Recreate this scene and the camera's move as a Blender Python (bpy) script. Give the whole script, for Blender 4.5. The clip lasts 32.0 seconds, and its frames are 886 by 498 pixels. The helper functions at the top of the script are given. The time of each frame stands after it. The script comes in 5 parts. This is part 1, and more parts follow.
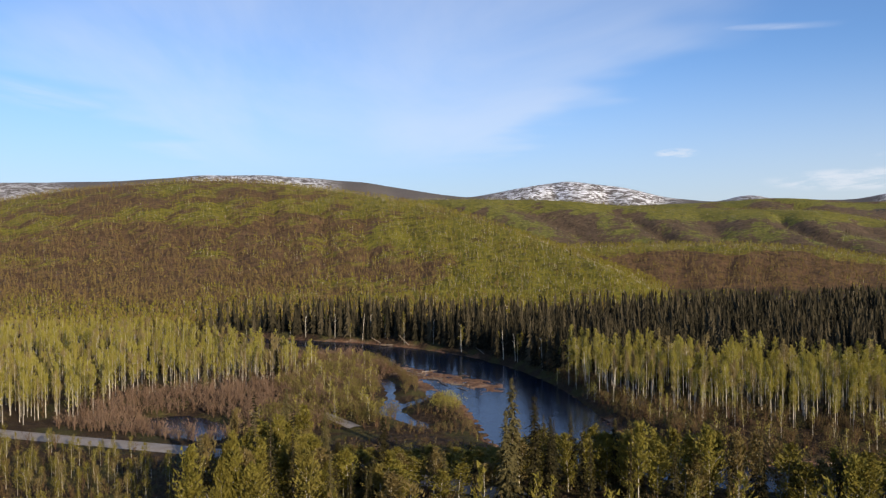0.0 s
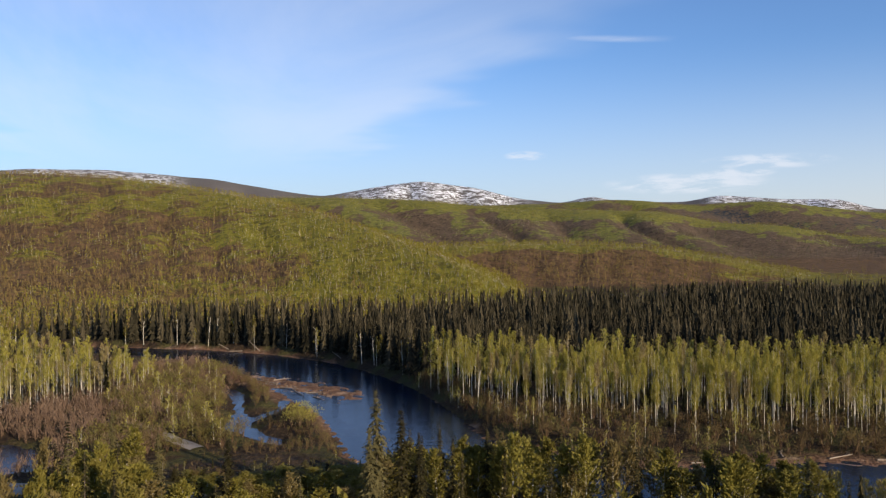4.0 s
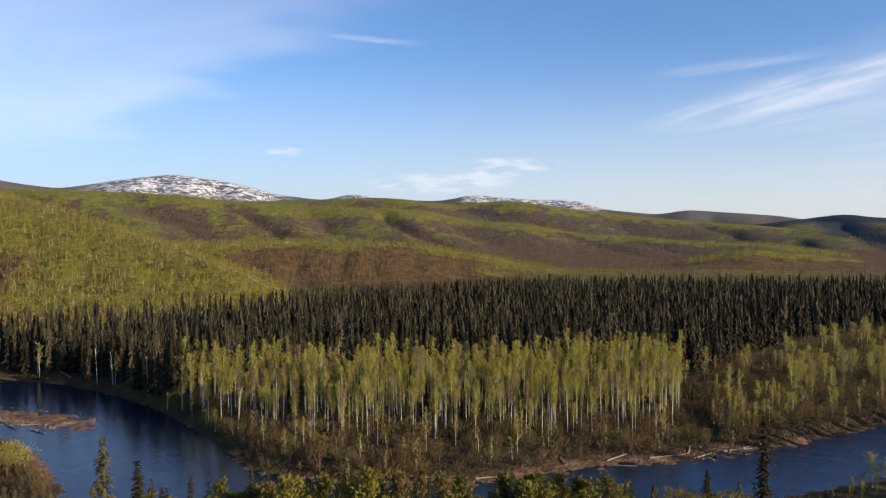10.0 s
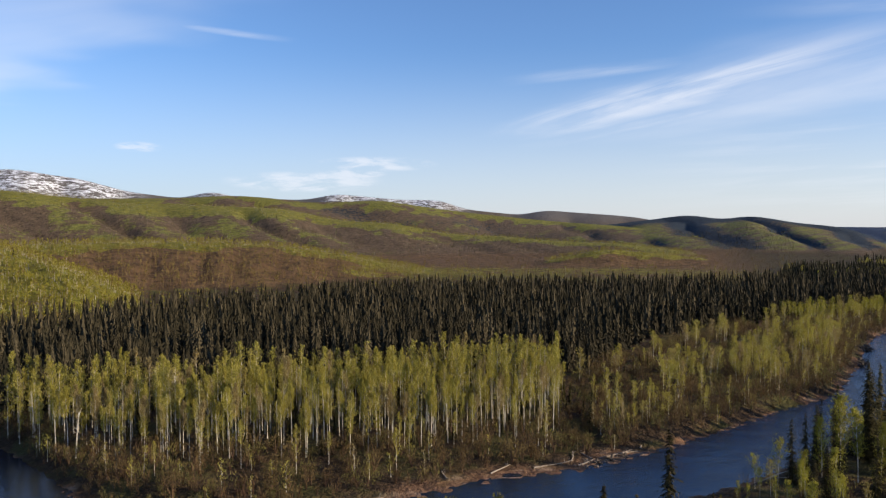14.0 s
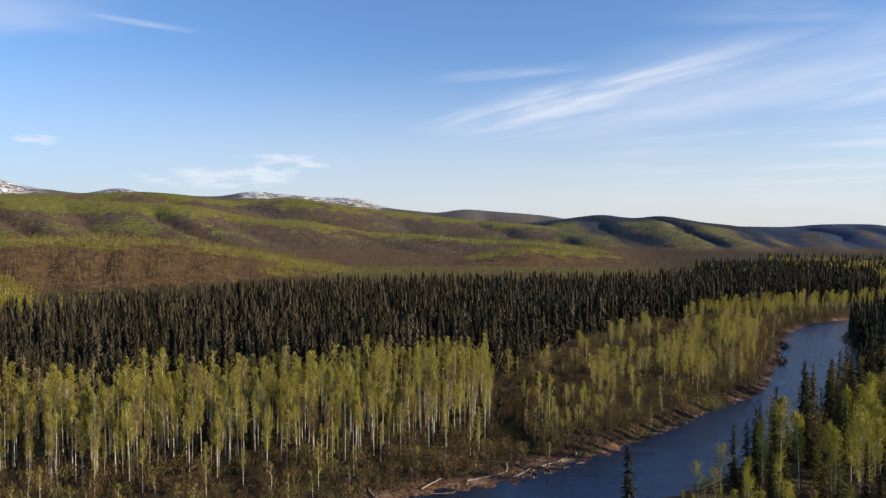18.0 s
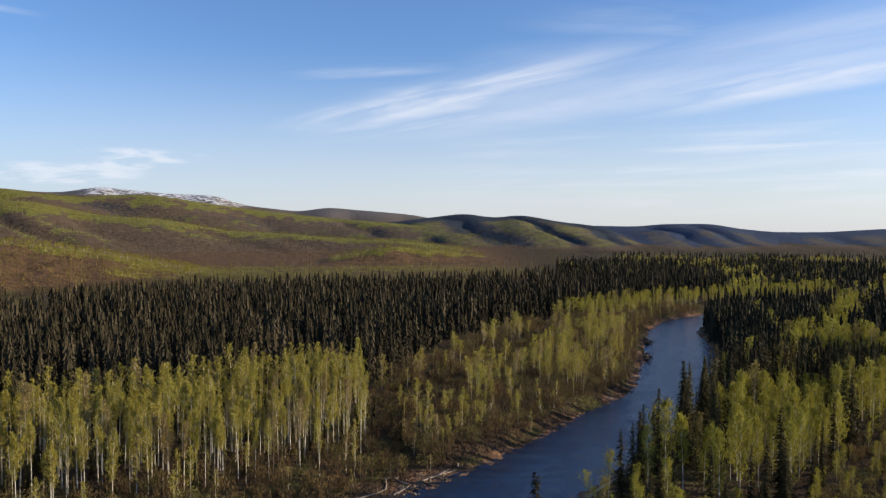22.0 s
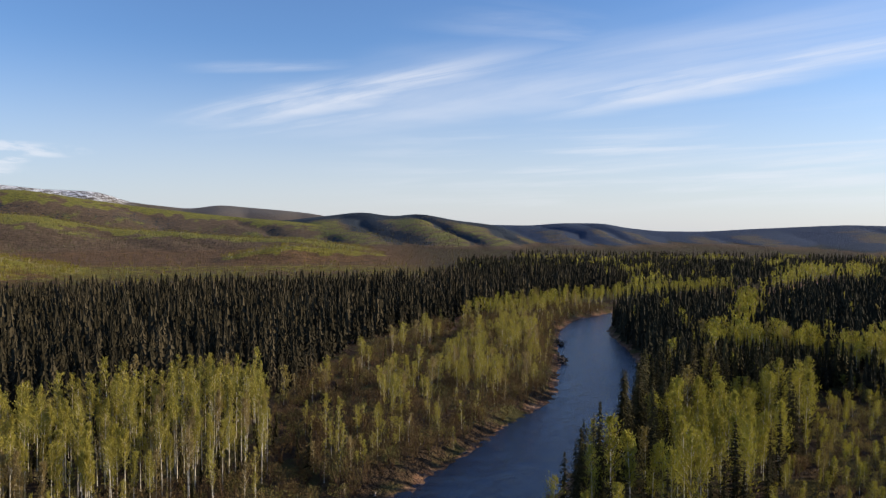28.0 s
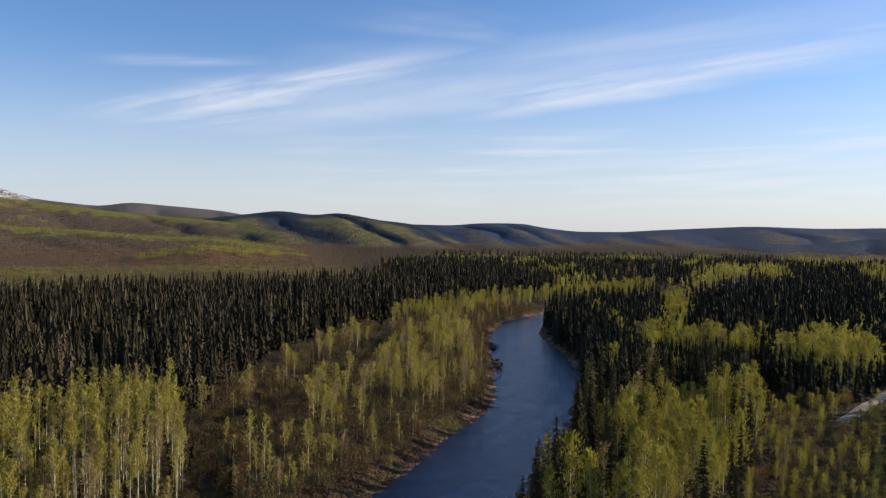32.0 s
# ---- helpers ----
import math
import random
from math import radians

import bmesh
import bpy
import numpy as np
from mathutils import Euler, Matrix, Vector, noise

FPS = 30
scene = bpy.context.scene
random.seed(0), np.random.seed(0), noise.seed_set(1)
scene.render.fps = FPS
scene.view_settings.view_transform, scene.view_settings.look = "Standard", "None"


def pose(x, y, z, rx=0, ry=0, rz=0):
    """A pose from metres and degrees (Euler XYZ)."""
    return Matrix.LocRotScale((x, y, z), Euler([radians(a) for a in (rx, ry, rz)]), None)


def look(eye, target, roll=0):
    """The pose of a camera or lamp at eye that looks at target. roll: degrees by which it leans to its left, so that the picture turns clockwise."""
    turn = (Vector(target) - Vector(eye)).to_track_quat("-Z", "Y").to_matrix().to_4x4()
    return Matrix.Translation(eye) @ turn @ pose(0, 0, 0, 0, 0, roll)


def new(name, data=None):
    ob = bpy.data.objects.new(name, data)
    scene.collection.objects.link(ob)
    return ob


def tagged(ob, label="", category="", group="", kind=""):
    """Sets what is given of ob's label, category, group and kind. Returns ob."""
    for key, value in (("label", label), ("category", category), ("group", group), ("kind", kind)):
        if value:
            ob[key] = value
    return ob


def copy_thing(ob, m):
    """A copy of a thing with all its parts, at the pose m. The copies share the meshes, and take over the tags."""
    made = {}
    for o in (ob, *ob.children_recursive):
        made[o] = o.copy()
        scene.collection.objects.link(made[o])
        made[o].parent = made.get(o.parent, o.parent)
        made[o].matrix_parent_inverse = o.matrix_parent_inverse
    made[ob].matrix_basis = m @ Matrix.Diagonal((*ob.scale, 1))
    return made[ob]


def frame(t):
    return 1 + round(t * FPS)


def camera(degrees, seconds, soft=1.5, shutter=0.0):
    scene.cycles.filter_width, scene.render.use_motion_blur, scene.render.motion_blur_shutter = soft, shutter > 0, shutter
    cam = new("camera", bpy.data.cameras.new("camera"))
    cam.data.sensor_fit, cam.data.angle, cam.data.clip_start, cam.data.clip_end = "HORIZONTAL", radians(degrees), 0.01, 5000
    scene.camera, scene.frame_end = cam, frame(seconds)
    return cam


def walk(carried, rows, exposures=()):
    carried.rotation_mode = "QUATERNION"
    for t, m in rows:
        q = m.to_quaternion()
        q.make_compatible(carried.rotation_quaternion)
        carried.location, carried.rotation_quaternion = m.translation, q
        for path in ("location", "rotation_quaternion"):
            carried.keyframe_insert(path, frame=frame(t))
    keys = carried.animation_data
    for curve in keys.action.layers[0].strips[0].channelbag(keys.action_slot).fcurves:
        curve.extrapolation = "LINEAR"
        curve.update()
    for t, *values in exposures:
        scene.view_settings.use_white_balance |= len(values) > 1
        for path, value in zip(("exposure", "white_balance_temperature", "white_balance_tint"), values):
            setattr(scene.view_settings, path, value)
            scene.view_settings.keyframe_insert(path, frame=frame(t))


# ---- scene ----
# Aerial flight over a northern river valley in spring: one plan, metres, z up, river surface at z = 0.
cam = camera(60.0, 32.0, soft=1.3)
ROWS = [
    (0.0, 0.00, 0.00, 42.00, -0.00, -0.80, 0.47),
    (0.5, -0.17, 2.21, 41.89, -1.28, -0.81, 0.46),
    (1.0, -0.23, 3.92, 41.77, -2.60, -0.82, 0.44),
    (1.5, -0.29, 5.44, 41.72, -3.93, -0.84, 0.43),
    (2.0, -0.35, 6.95, 41.68, -5.29, -0.86, 0.42),
    (2.5, -0.22, 8.76, 41.55, -6.66, -0.88, 0.41),
    (3.0, -0.22, 10.39, 41.50, -7.99, -0.90, 0.39),
    (3.5, -0.28, 11.13, 41.61, -9.37, -0.91, 0.39),
    (5.5, 0.50, 16.80, 41.57, -15.52, -1.01, 0.38),
    (6.0, 0.60, 18.24, 41.68, -17.14, -1.03, 0.38),
    (6.5, 0.93, 19.78, 41.72, -18.78, -1.06, 0.38),
    (7.0, 1.36, 21.21, 41.73, -20.41, -1.10, 0.38),
    (7.5, 1.76, 22.53, 41.78, -21.92, -1.13, 0.36),
    (8.0, 2.13, 23.99, 41.78, -23.24, -1.16, 0.34),
    (8.5, 2.49, 25.36, 41.78, -24.53, -1.18, 0.31),
    (9.0, 2.80, 26.52, 41.81, -25.75, -1.20, 0.27),
    (9.5, 3.21, 28.03, 41.86, -27.06, -1.22, 0.25),
    (10.0, 3.56, 29.19, 41.89, -28.51, -1.24, 0.24),
    (10.5, 3.98, 30.12, 41.97, -29.94, -1.25, 0.23),
    (11.0, 4.38, 31.60, 41.94, -31.27, -1.25, 0.22),
    (11.5, 4.83, 32.88, 41.90, -32.59, -1.25, 0.21),
    (12.0, 5.72, 34.36, 41.89, -33.95, -1.27, 0.22),
    (12.5, 6.28, 35.67, 41.89, -35.21, -1.27, 0.23),
    (13.0, 6.80, 36.96, 41.90, -36.32, -1.28, 0.23),
    (13.5, 7.19, 38.09, 41.94, -37.43, -1.29, 0.21),
    (14.0, 7.72, 39.39, 41.91, -38.56, -1.31, 0.20),
    (14.5, 8.30, 40.33, 41.90, -39.58, -1.33, 0.17),
    (16.5, 10.98, 45.03, 41.76, -42.38, -1.40, 0.09),
    (17.0, 11.34, 46.12, 41.73, -42.97, -1.42, 0.07),
    (17.5, 12.05, 47.15, 41.69, -43.70, -1.44, 0.04),
    (18.0, 12.67, 48.02, 41.71, -44.71, -1.45, 0.01),
    (18.5, 13.52, 48.98, 41.69, -45.73, -1.46, -0.01),
    (19.0, 14.33, 50.28, 41.58, -46.69, -1.46, -0.03),
    (19.5, 15.03, 51.14, 41.57, -47.68, -1.46, -0.05),
    (20.0, 15.56, 52.05, 41.61, -48.79, -1.47, -0.06),
    (20.5, 16.37, 53.17, 41.65, -50.25, -1.49, -0.07),
    (21.0, 17.12, 53.79, 41.79, -52.04, -1.50, -0.07),
    (21.5, 17.79, 54.98, 41.81, -53.56, -1.52, -0.08),
    (22.0, 18.40, 56.03, 41.75, -54.85, -1.53, -0.09),
    (22.5, 19.28, 56.99, 41.75, -56.04, -1.54, -0.10),
    (23.0, 20.30, 58.05, 41.67, -57.28, -1.56, -0.11),
    (23.5, 21.28, 58.82, 41.63, -58.35, -1.57, -0.12),
    (24.0, 22.11, 59.89, 41.62, -58.97, -1.58, -0.13),
    (24.5, 23.04, 60.86, 41.56, -59.26, -1.59, -0.14),
    (25.0, 23.99, 61.72, 41.53, -59.52, -1.59, -0.15),
    (25.5, 24.89, 62.80, 41.46, -59.85, -1.59, -0.16),
    (27.5, 29.15, 66.52, 41.34, -62.12, -1.60, -0.23),
    (28.0, 30.08, 67.66, 41.28, -62.52, -1.60, -0.25),
    (28.5, 31.11, 68.66, 41.27, -62.99, -1.61, -0.27),
    (29.0, 32.12, 69.49, 41.29, -63.75, -1.62, -0.29),
    (29.5, 33.31, 70.50, 41.29, -64.65, -1.62, -0.31),
    (30.0, 34.36, 71.55, 41.24, -65.44, -1.61, -0.34),
    (30.5, 35.42, 72.56, 41.19, -66.04, -1.59, -0.38),
    (31.0, 36.53, 73.61, 41.13, -66.61, -1.59, -0.44),
    (31.5, 37.65, 74.59, 41.11, -67.39, -1.59, -0.49),
    (32.0, 38.89, 75.46, 41.09, -68.43, -1.59, -0.54),
]
walk(cam, [(t, pose(x, y, z, 90 + pitch, roll, yaw)) for t, x, y, z, yaw, pitch, roll in ROWS],
     [(0.0, 0.38), (4.0, 0.42), (10.0, 0.5), (20.0, 0.48), (26.0, 0.43), (32.0, 0.40)])

# ---- light: low warm sun, clear spring sky with cirrus ----
SUN_AZ, SUN_EL = 146.0, 17.0          # degrees clockwise from +y, and above the horizon
sun_way = Vector((math.sin(radians(SUN_AZ)) * math.cos(radians(SUN_EL)), math.cos(radians(SUN_AZ)) * math.cos(radians(SUN_EL)), math.sin(radians(SUN_EL))))
sun = new("sun", bpy.data.lights.new("sun", "SUN"))
sun.data.energy, sun.data.angle, sun.data.color = 5.0, radians(0.6), (1.0, 0.84, 0.62)
sun.matrix_world = look((0, 0, 300), Vector((0, 0, 300)) - sun_way)


class Nodes:
    """Short hand for building node trees."""

    def __init__(self, tree):
        self.tree = tree
        tree.nodes.clear()

    def add(self, kind, inputs=(), **settings):
        node = self.tree.nodes.new(kind)
        for key, value in settings.items():
            setattr(node, key, value)
        for key, value in dict(inputs).items():
            if isinstance(value, bpy.types.NodeSocket):
                self.tree.links.new(value, node.inputs[key])
            else:
                node.inputs[key].default_value = value
        return node

    def math(self, op, a, b=0.0, clamp=False):
        return self.add("ShaderNodeMath", {0: a, 1: b}, operation=op, use_clamp=clamp).outputs[0]

    def ramp(self, fac, low, high, to0=0.0, to1=1.0):
        return self.add("ShaderNodeMapRange", {0: fac, 1: low, 2: high, 3: to0, 4: to1}, interpolation_type="SMOOTHSTEP").outputs[0]

    def mix(self, fac, a, b):
        return self.add("ShaderNodeMix", {0: fac, 6: a, 7: b}, data_type="RGBA").outputs[2]

    def noise(self, vector, scale, detail=4.0, rough=0.55, distortion=0.0):
        return self.add("ShaderNodeTexNoise", {"Vector": vector, "Scale": scale, "Detail": detail, "Roughness": rough, "Distortion": distortion}).outputs[0]


def rgb(r, g, b):
    return (r, g, b, 1.0)


world = bpy.data.worlds.new("sky")
scene.world = world
world.use_nodes = True
w = Nodes(world.node_tree)
sky = w.add("ShaderNodeTexSky", sky_type="NISHITA", sun_disc=False, sun_elevation=radians(SUN_EL), sun_rotation=radians(SUN_AZ), altitude=300.0, air_density=1.0, dust_density=0.6, ozone_density=2.5)
way = w.add("ShaderNodeTexCoord").outputs["Generated"]
xyz = w.add("ShaderNodeSeparateXYZ", {0: way})
up = w.math("MAXIMUM", xyz.outputs[2], 0.0)
lift = w.math("ADD", up, 0.012)
px, py = w.math("DIVIDE", xyz.outputs[0], lift), w.math("DIVIDE", xyz.outputs[1], lift)
flat = w.add("ShaderNodeCombineXYZ", {0: px, 1: py, 2: 0.0}).outputs[0]


def band(x, y, heading, length, width, stretch, low, high, soft=1.0, grain=1.0):
    """A streak of cirrus on the cloud layer (unit height), centred at x, y and running along heading (degrees from +x)."""
    turned = w.add("ShaderNodeMapping", {"Vector": flat, "Location": (-x, -y, 0)}).outputs[0]
    turned = w.add("ShaderNodeMapping", {"Vector": turned, "Rotation": (0, 0, -radians(heading))}).outputs[0]
    uv = w.add("ShaderNodeSeparateXYZ", {0: turned})
    wob = w.math("MULTIPLY", w.math("SUBTRACT", w.noise(turned, 0.5, 3.0), 0.5), width * 1.4)
    u, v = w.math("ABSOLUTE", uv.outputs[0]), w.math("ABSOLUTE", w.math("ADD", uv.outputs[1], wob))
    mask = w.math("MULTIPLY", w.ramp(u, length, length * 0.25), w.ramp(v, width, width * (1 - soft)))
    fibres = w.add("ShaderNodeMapping", {"Vector": turned, "Scale": (grain / stretch, grain, 1)}).outputs[0]
    return w.math("MULTIPLY", mask, w.ramp(w.noise(fibres, 1.0, 6.0, 0.58, 0.6), low, high))


cloud = w.math("MULTIPLY", band(-0.65, 4.8, 98.0, 6.0, 1.95, 4.0, 0.12, 0.75, 0.4, 0.6), 0.50)
for each, share in (
    (band(4.55, 3.3, 71.0, 2.6, 0.58, 5.0, 0.26, 0.66, 1.0, 2.0), 0.95),
    (band(5.3, 3.6, 75.5, 2.8, 0.30, 6.0, 0.30, 0.70, 1.0, 2.0), 0.60),
    (band(5.1, 0.8, 61.0, 2.3, 0.62, 5.0, 0.25, 0.66, 1.0, 1.8), 0.95),
    (band(4.4, 0.2, 78.0, 2.0, 0.9, 4.0, 0.25, 0.75, 1.0, 1.2), 0.75),
    (band(4.7, 2.0, 72.0, 4.0, 1.3, 4.0, 0.15, 0.75, 1.0, 0.9), 0.62),
    (band(3.55, 3.0, 112.0, 0.7, 0.2, 4.0, 0.30, 0.75, 1.0, 2.0), 0.60),
    (band(3.5, 1.25, 140.0, 0.8, 0.35, 3.0, 0.30, 0.80, 1.0, 1.6), 0.45),
    (band(9.8, 1.0, 65.0, 6.0, 1.0, 8.0, 0.30, 0.80, 1.0, 0.8), 0.55),
    (band(1.5, 3.51, 172.0, 0.35, 0.08, 3.0, 0.25, 0.70, 1.0, 3.0), 0.60),
    (band(-2.6, 4.9, 80.0, 1.0, 0.4, 4.0, 0.30, 0.75, 1.0, 2.0), 0.50),
):
    cloud = w.math("MAXIMUM", cloud, w.math("MULTIPLY", each, share))
# small flat cumulus low over the far ridge
ang = w.add("ShaderNodeCombineXYZ", {0: w.math("ARCTAN2", xyz.outputs[0], xyz.outputs[1]), 1: w.math("MULTIPLY", xyz.outputs[2], 4.5), 2: 0.0}).outputs[0]
puffs = w.ramp(w.noise(ang, 17.0, 7.0, 0.62, 0.4), 0.40, 0.60)
for bearing, height, wide, tall in ((33.5, 0.087, 5.0, 0.011), (28.5, 0.064, 6.5, 0.015), (17.0, 0.103, 1.8, 0.007), (32.0, 0.075, 2.6, 0.008)):
    a = w.math("DIVIDE", w.math("SUBTRACT", w.math("ARCTAN2", xyz.outputs[0], xyz.outputs[1]), radians(bearing)), radians(wide))
    b = w.math("DIVIDE", w.math("SUBTRACT", xyz.outputs[2], height), tall)
    spot = w.ramp(w.math("ADD", w.math("MULTIPLY", a, a), w.math("MULTIPLY", b, b)), 1.0, 0.2)
    cloud = w.math("MAXIMUM", cloud, w.math("MULTIPLY", w.math("MULTIPLY", spot, puffs), 0.7))
# thin layered streaks low in the east
bearing_ = w.math("ARCTAN2", xyz.outputs[0], xyz.outputs[1])
layer = w.add("ShaderNodeCombineXYZ", {0: w.math("MULTIPLY", bearing_, 2.2), 1: w.math("MULTIPLY", w.math("ADD", xyz.outputs[2], w.math("MULTIPLY", bearing_, -0.035)), 34.0), 2: 0.0}).outputs[0]
streaks = w.math("MULTIPLY", w.ramp(w.noise(layer, 1.6, 5.0, 0.55, 0.3), 0.44, 0.72), w.math("MULTIPLY", w.ramp(xyz.outputs[2], 0.01, 0.05), w.ramp(xyz.outputs[2], 0.16, 0.09)))
cloud = w.math("MAXIMUM", cloud, w.math("MULTIPLY", w.math("MULTIPLY", streaks, w.ramp(bearing_, 0.85, 1.3)), 0.6))
deep = w.add("ShaderNodeMix", {0: 1.0, 6: sky.outputs[0], 7: rgb(0.92, 1.12, 1.47)}, data_type="RGBA", blend_type="MULTIPLY").outputs[2]
pale = w.ramp(xyz.outputs[2], 0.24, -0.02, 0.0, 0.66)
warm = w.ramp(xyz.outputs[0], -0.1, 0.95)
deep = w.mix(pale, deep, w.mix(warm, rgb(4.3, 4.8, 6.3), rgb(6.7, 6.6, 7.0)))
tint = w.mix(w.math("MULTIPLY", cloud, 0.8, clamp=True), deep, rgb(7.2, 7.4, 8.0))
w.add("ShaderNodeOutputWorld", {0: w.add("ShaderNodeBackground", {0: tint, 1: 0.090}).outputs[0]})


# ---- materials ----
def material(name):
    m = bpy.data.materials.new(name)
    m.use_nodes = True
    return m, Nodes(m.node_tree)


def finish(n, colour, rough=0.9, bump=None, strength=0.5, distance=0.1, spec=0.25, translucent=0.0, ior=1.5):
    ins = {"Base Color": colour, "IOR": ior, "Roughness": rough, "Specular IOR Level": spec}
    if bump is not None:
        ins["Normal"] = n.add("ShaderNodeBump", {"Height": bump, "Strength": strength, "Distance": distance}).outputs[0]
    shader = n.add("ShaderNodeBsdfPrincipled", ins).outputs[0]
    if translucent:
        back = n.add("ShaderNodeBsdfTranslucent", {0: colour}).outputs[0]
        shader = n.add("ShaderNodeMixShader", {0: translucent, 1: shader, 2: back}).outputs[0]
    n.add("ShaderNodeOutputMaterial", {0: shader})


def leaf_material(name, low, mid, high, patch=0.11, translucent=0.42, speckle=0.6, spec=0.12, other=None, share=0.2):
    """Foliage whose colour drifts over the ground, from tree to tree and from leaf to leaf; a share of the trees has another colour."""
    m, n = material(name)
    geo = n.add("ShaderNodeNewGeometry")
    drift = n.ramp(n.noise(geo.outputs["Position"], patch, 5.0, 0.65), 0.35, 0.65)
    base = n.mix(drift, rgb(*low), rgb(*mid))
    base = n.mix(n.math("MULTIPLY", geo.outputs["Random Per Island"], speckle), base, rgb(*high))
    tree = n.math("FRACT", n.math("ADD", n.add("ShaderNodeAttribute", attribute_name="tree").outputs["Fac"], n.add("ShaderNodeObjectInfo").outputs["Random"]))
    base = n.mix(n.math("MULTIPLY", n.ramp(tree, 0.55, 0.0), 0.55), base, rgb(*low))
    if other is not None:
        base = n.mix(n.ramp(tree, 1.0 - share, 1.0 - 0.6 * share, 0.0, 0.85), base, rgb(*other))
    finish(n, base, 0.8, spec=spec, translucent=translucent)
    return m


def bark_material(name, pale, dark, scale):
    m, n = material(name)
    geo = n.add("ShaderNodeNewGeometry")
    spots = n.ramp(n.noise(geo.outputs["Position"], scale, 5.0, 0.6), 0.48, 0.66)
    finish(n, n.mix(spots, rgb(*pale), rgb(*dark)), 0.85, spots, 0.3, 0.02)
    return m


ASPEN_LEAF = leaf_material("aspen_leaf", (0.278, 0.236, 0.044), (0.345, 0.308, 0.056), (0.385, 0.328, 0.092), other=(0.265, 0.195, 0.095), share=0.22)
BIRCH_LEAF = leaf_material("birch_leaf", (0.125, 0.104, 0.020), (0.195, 0.172, 0.028), (0.235, 0.190, 0.048), 0.11, 0.3, other=(0.165, 0.120, 0.050), share=0.25)
SPRUCE_LEAF = leaf_material("spruce_needles", (0.014, 0.0125, 0.006), (0.036, 0.031, 0.012), (0.066, 0.054, 0.022), 0.12, 0.0, 0.8, 0.03, (0.095, 0.080, 0.034), 0.3)
SPRUCE_MID = leaf_material("forest_spruce_needles", (0.010, 0.0095, 0.006), (0.028, 0.024, 0.014), (0.058, 0.047, 0.027), 0.12, 0.0, 0.7, 0.05, (0.070, 0.057, 0.034), 0.28)
SHRUB_LEAF = leaf_material("willow_leaf", (0.096, 0.060, 0.029), (0.148, 0.104, 0.042), (0.160, 0.126, 0.047), 0.06, 0.25, 0.35, other=(0.150, 0.135, 0.040), share=0.3)
TWIG = leaf_material("bare_twigs", (0.100, 0.054, 0.033), (0.130, 0.080, 0.046), (0.150, 0.102, 0.064), 0.08, 0.05)
BUSH_LEAF = leaf_material("willow_bush_leaf", (0.140, 0.108, 0.034), (0.200, 0.176, 0.042), (0.235, 0.195, 0.060), 0.09, other=(0.165, 0.108, 0.055), share=0.3)
REED = leaf_material("dead_sapling_stems", (0.130, 0.080, 0.052), (0.165, 0.106, 0.070), (0.20, 0.135, 0.09), 0.08, 0.05)
FRESH_LEAF = leaf_material("fresh_birch_leaf", (0.225, 0.200, 0.030), (0.335, 0.315, 0.042), (0.370, 0.320, 0.068), 0.11, 0.35, other=(0.215, 0.165, 0.060), share=0.15)
# Darker spruce copy, with the self-shade of the boughs put into its colour.
SPRUCE_SHADED = leaf_material("shaded_spruce_needles", (0.010, 0.010, 0.007), (0.023, 0.022, 0.013), (0.042, 0.038, 0.021), 0.12, 0.0, 0.6, 0.05, (0.050, 0.045, 0.026), 0.15)
HILL_GREEN = leaf_material("hill_birch_leaf", (0.195, 0.168, 0.024), (0.240, 0.216, 0.030), (0.250, 0.205, 0.040), 0.006, other=(0.160, 0.112, 0.036), share=0.22)
HILL_BROWN = leaf_material("hill_bare_birch", (0.140, 0.092, 0.036), (0.160, 0.110, 0.042), (0.175, 0.128, 0.048), 0.008, 0.1, other=(0.180, 0.145, 0.036), share=0.2)
# Greyer copies of the hill leaf colours, with haze put into the tone.
HAZED_GREEN = leaf_material("hazed_birch_leaf", (0.150, 0.152, 0.042), (0.190, 0.190, 0.050), (0.200, 0.180, 0.060), 0.006, 0.3, other=(0.085, 0.075, 0.045), share=0.3)
HAZED_BROWN = leaf_material("hazed_bare_birch", (0.092, 0.070, 0.050), (0.112, 0.086, 0.056), (0.130, 0.106, 0.066), 0.008, 0.1, other=(0.110, 0.112, 0.050), share=0.25)
ASPEN_BARK = bark_material("aspen_bark", (0.52, 0.47, 0.385), (0.24, 0.205, 0.16), 2.0)
SPRUCE_BARK = bark_material("spruce_bark", (0.10, 0.075, 0.055), (0.05, 0.04, 0.03), 4.0)
DRIFTWOOD = bark_material("driftwood", (0.27, 0.215, 0.165), (0.15, 0.115, 0.085), 3.0)
STONE = bark_material("river_stone", (0.17, 0.125, 0.09), (0.07, 0.055, 0.045), 2.5)


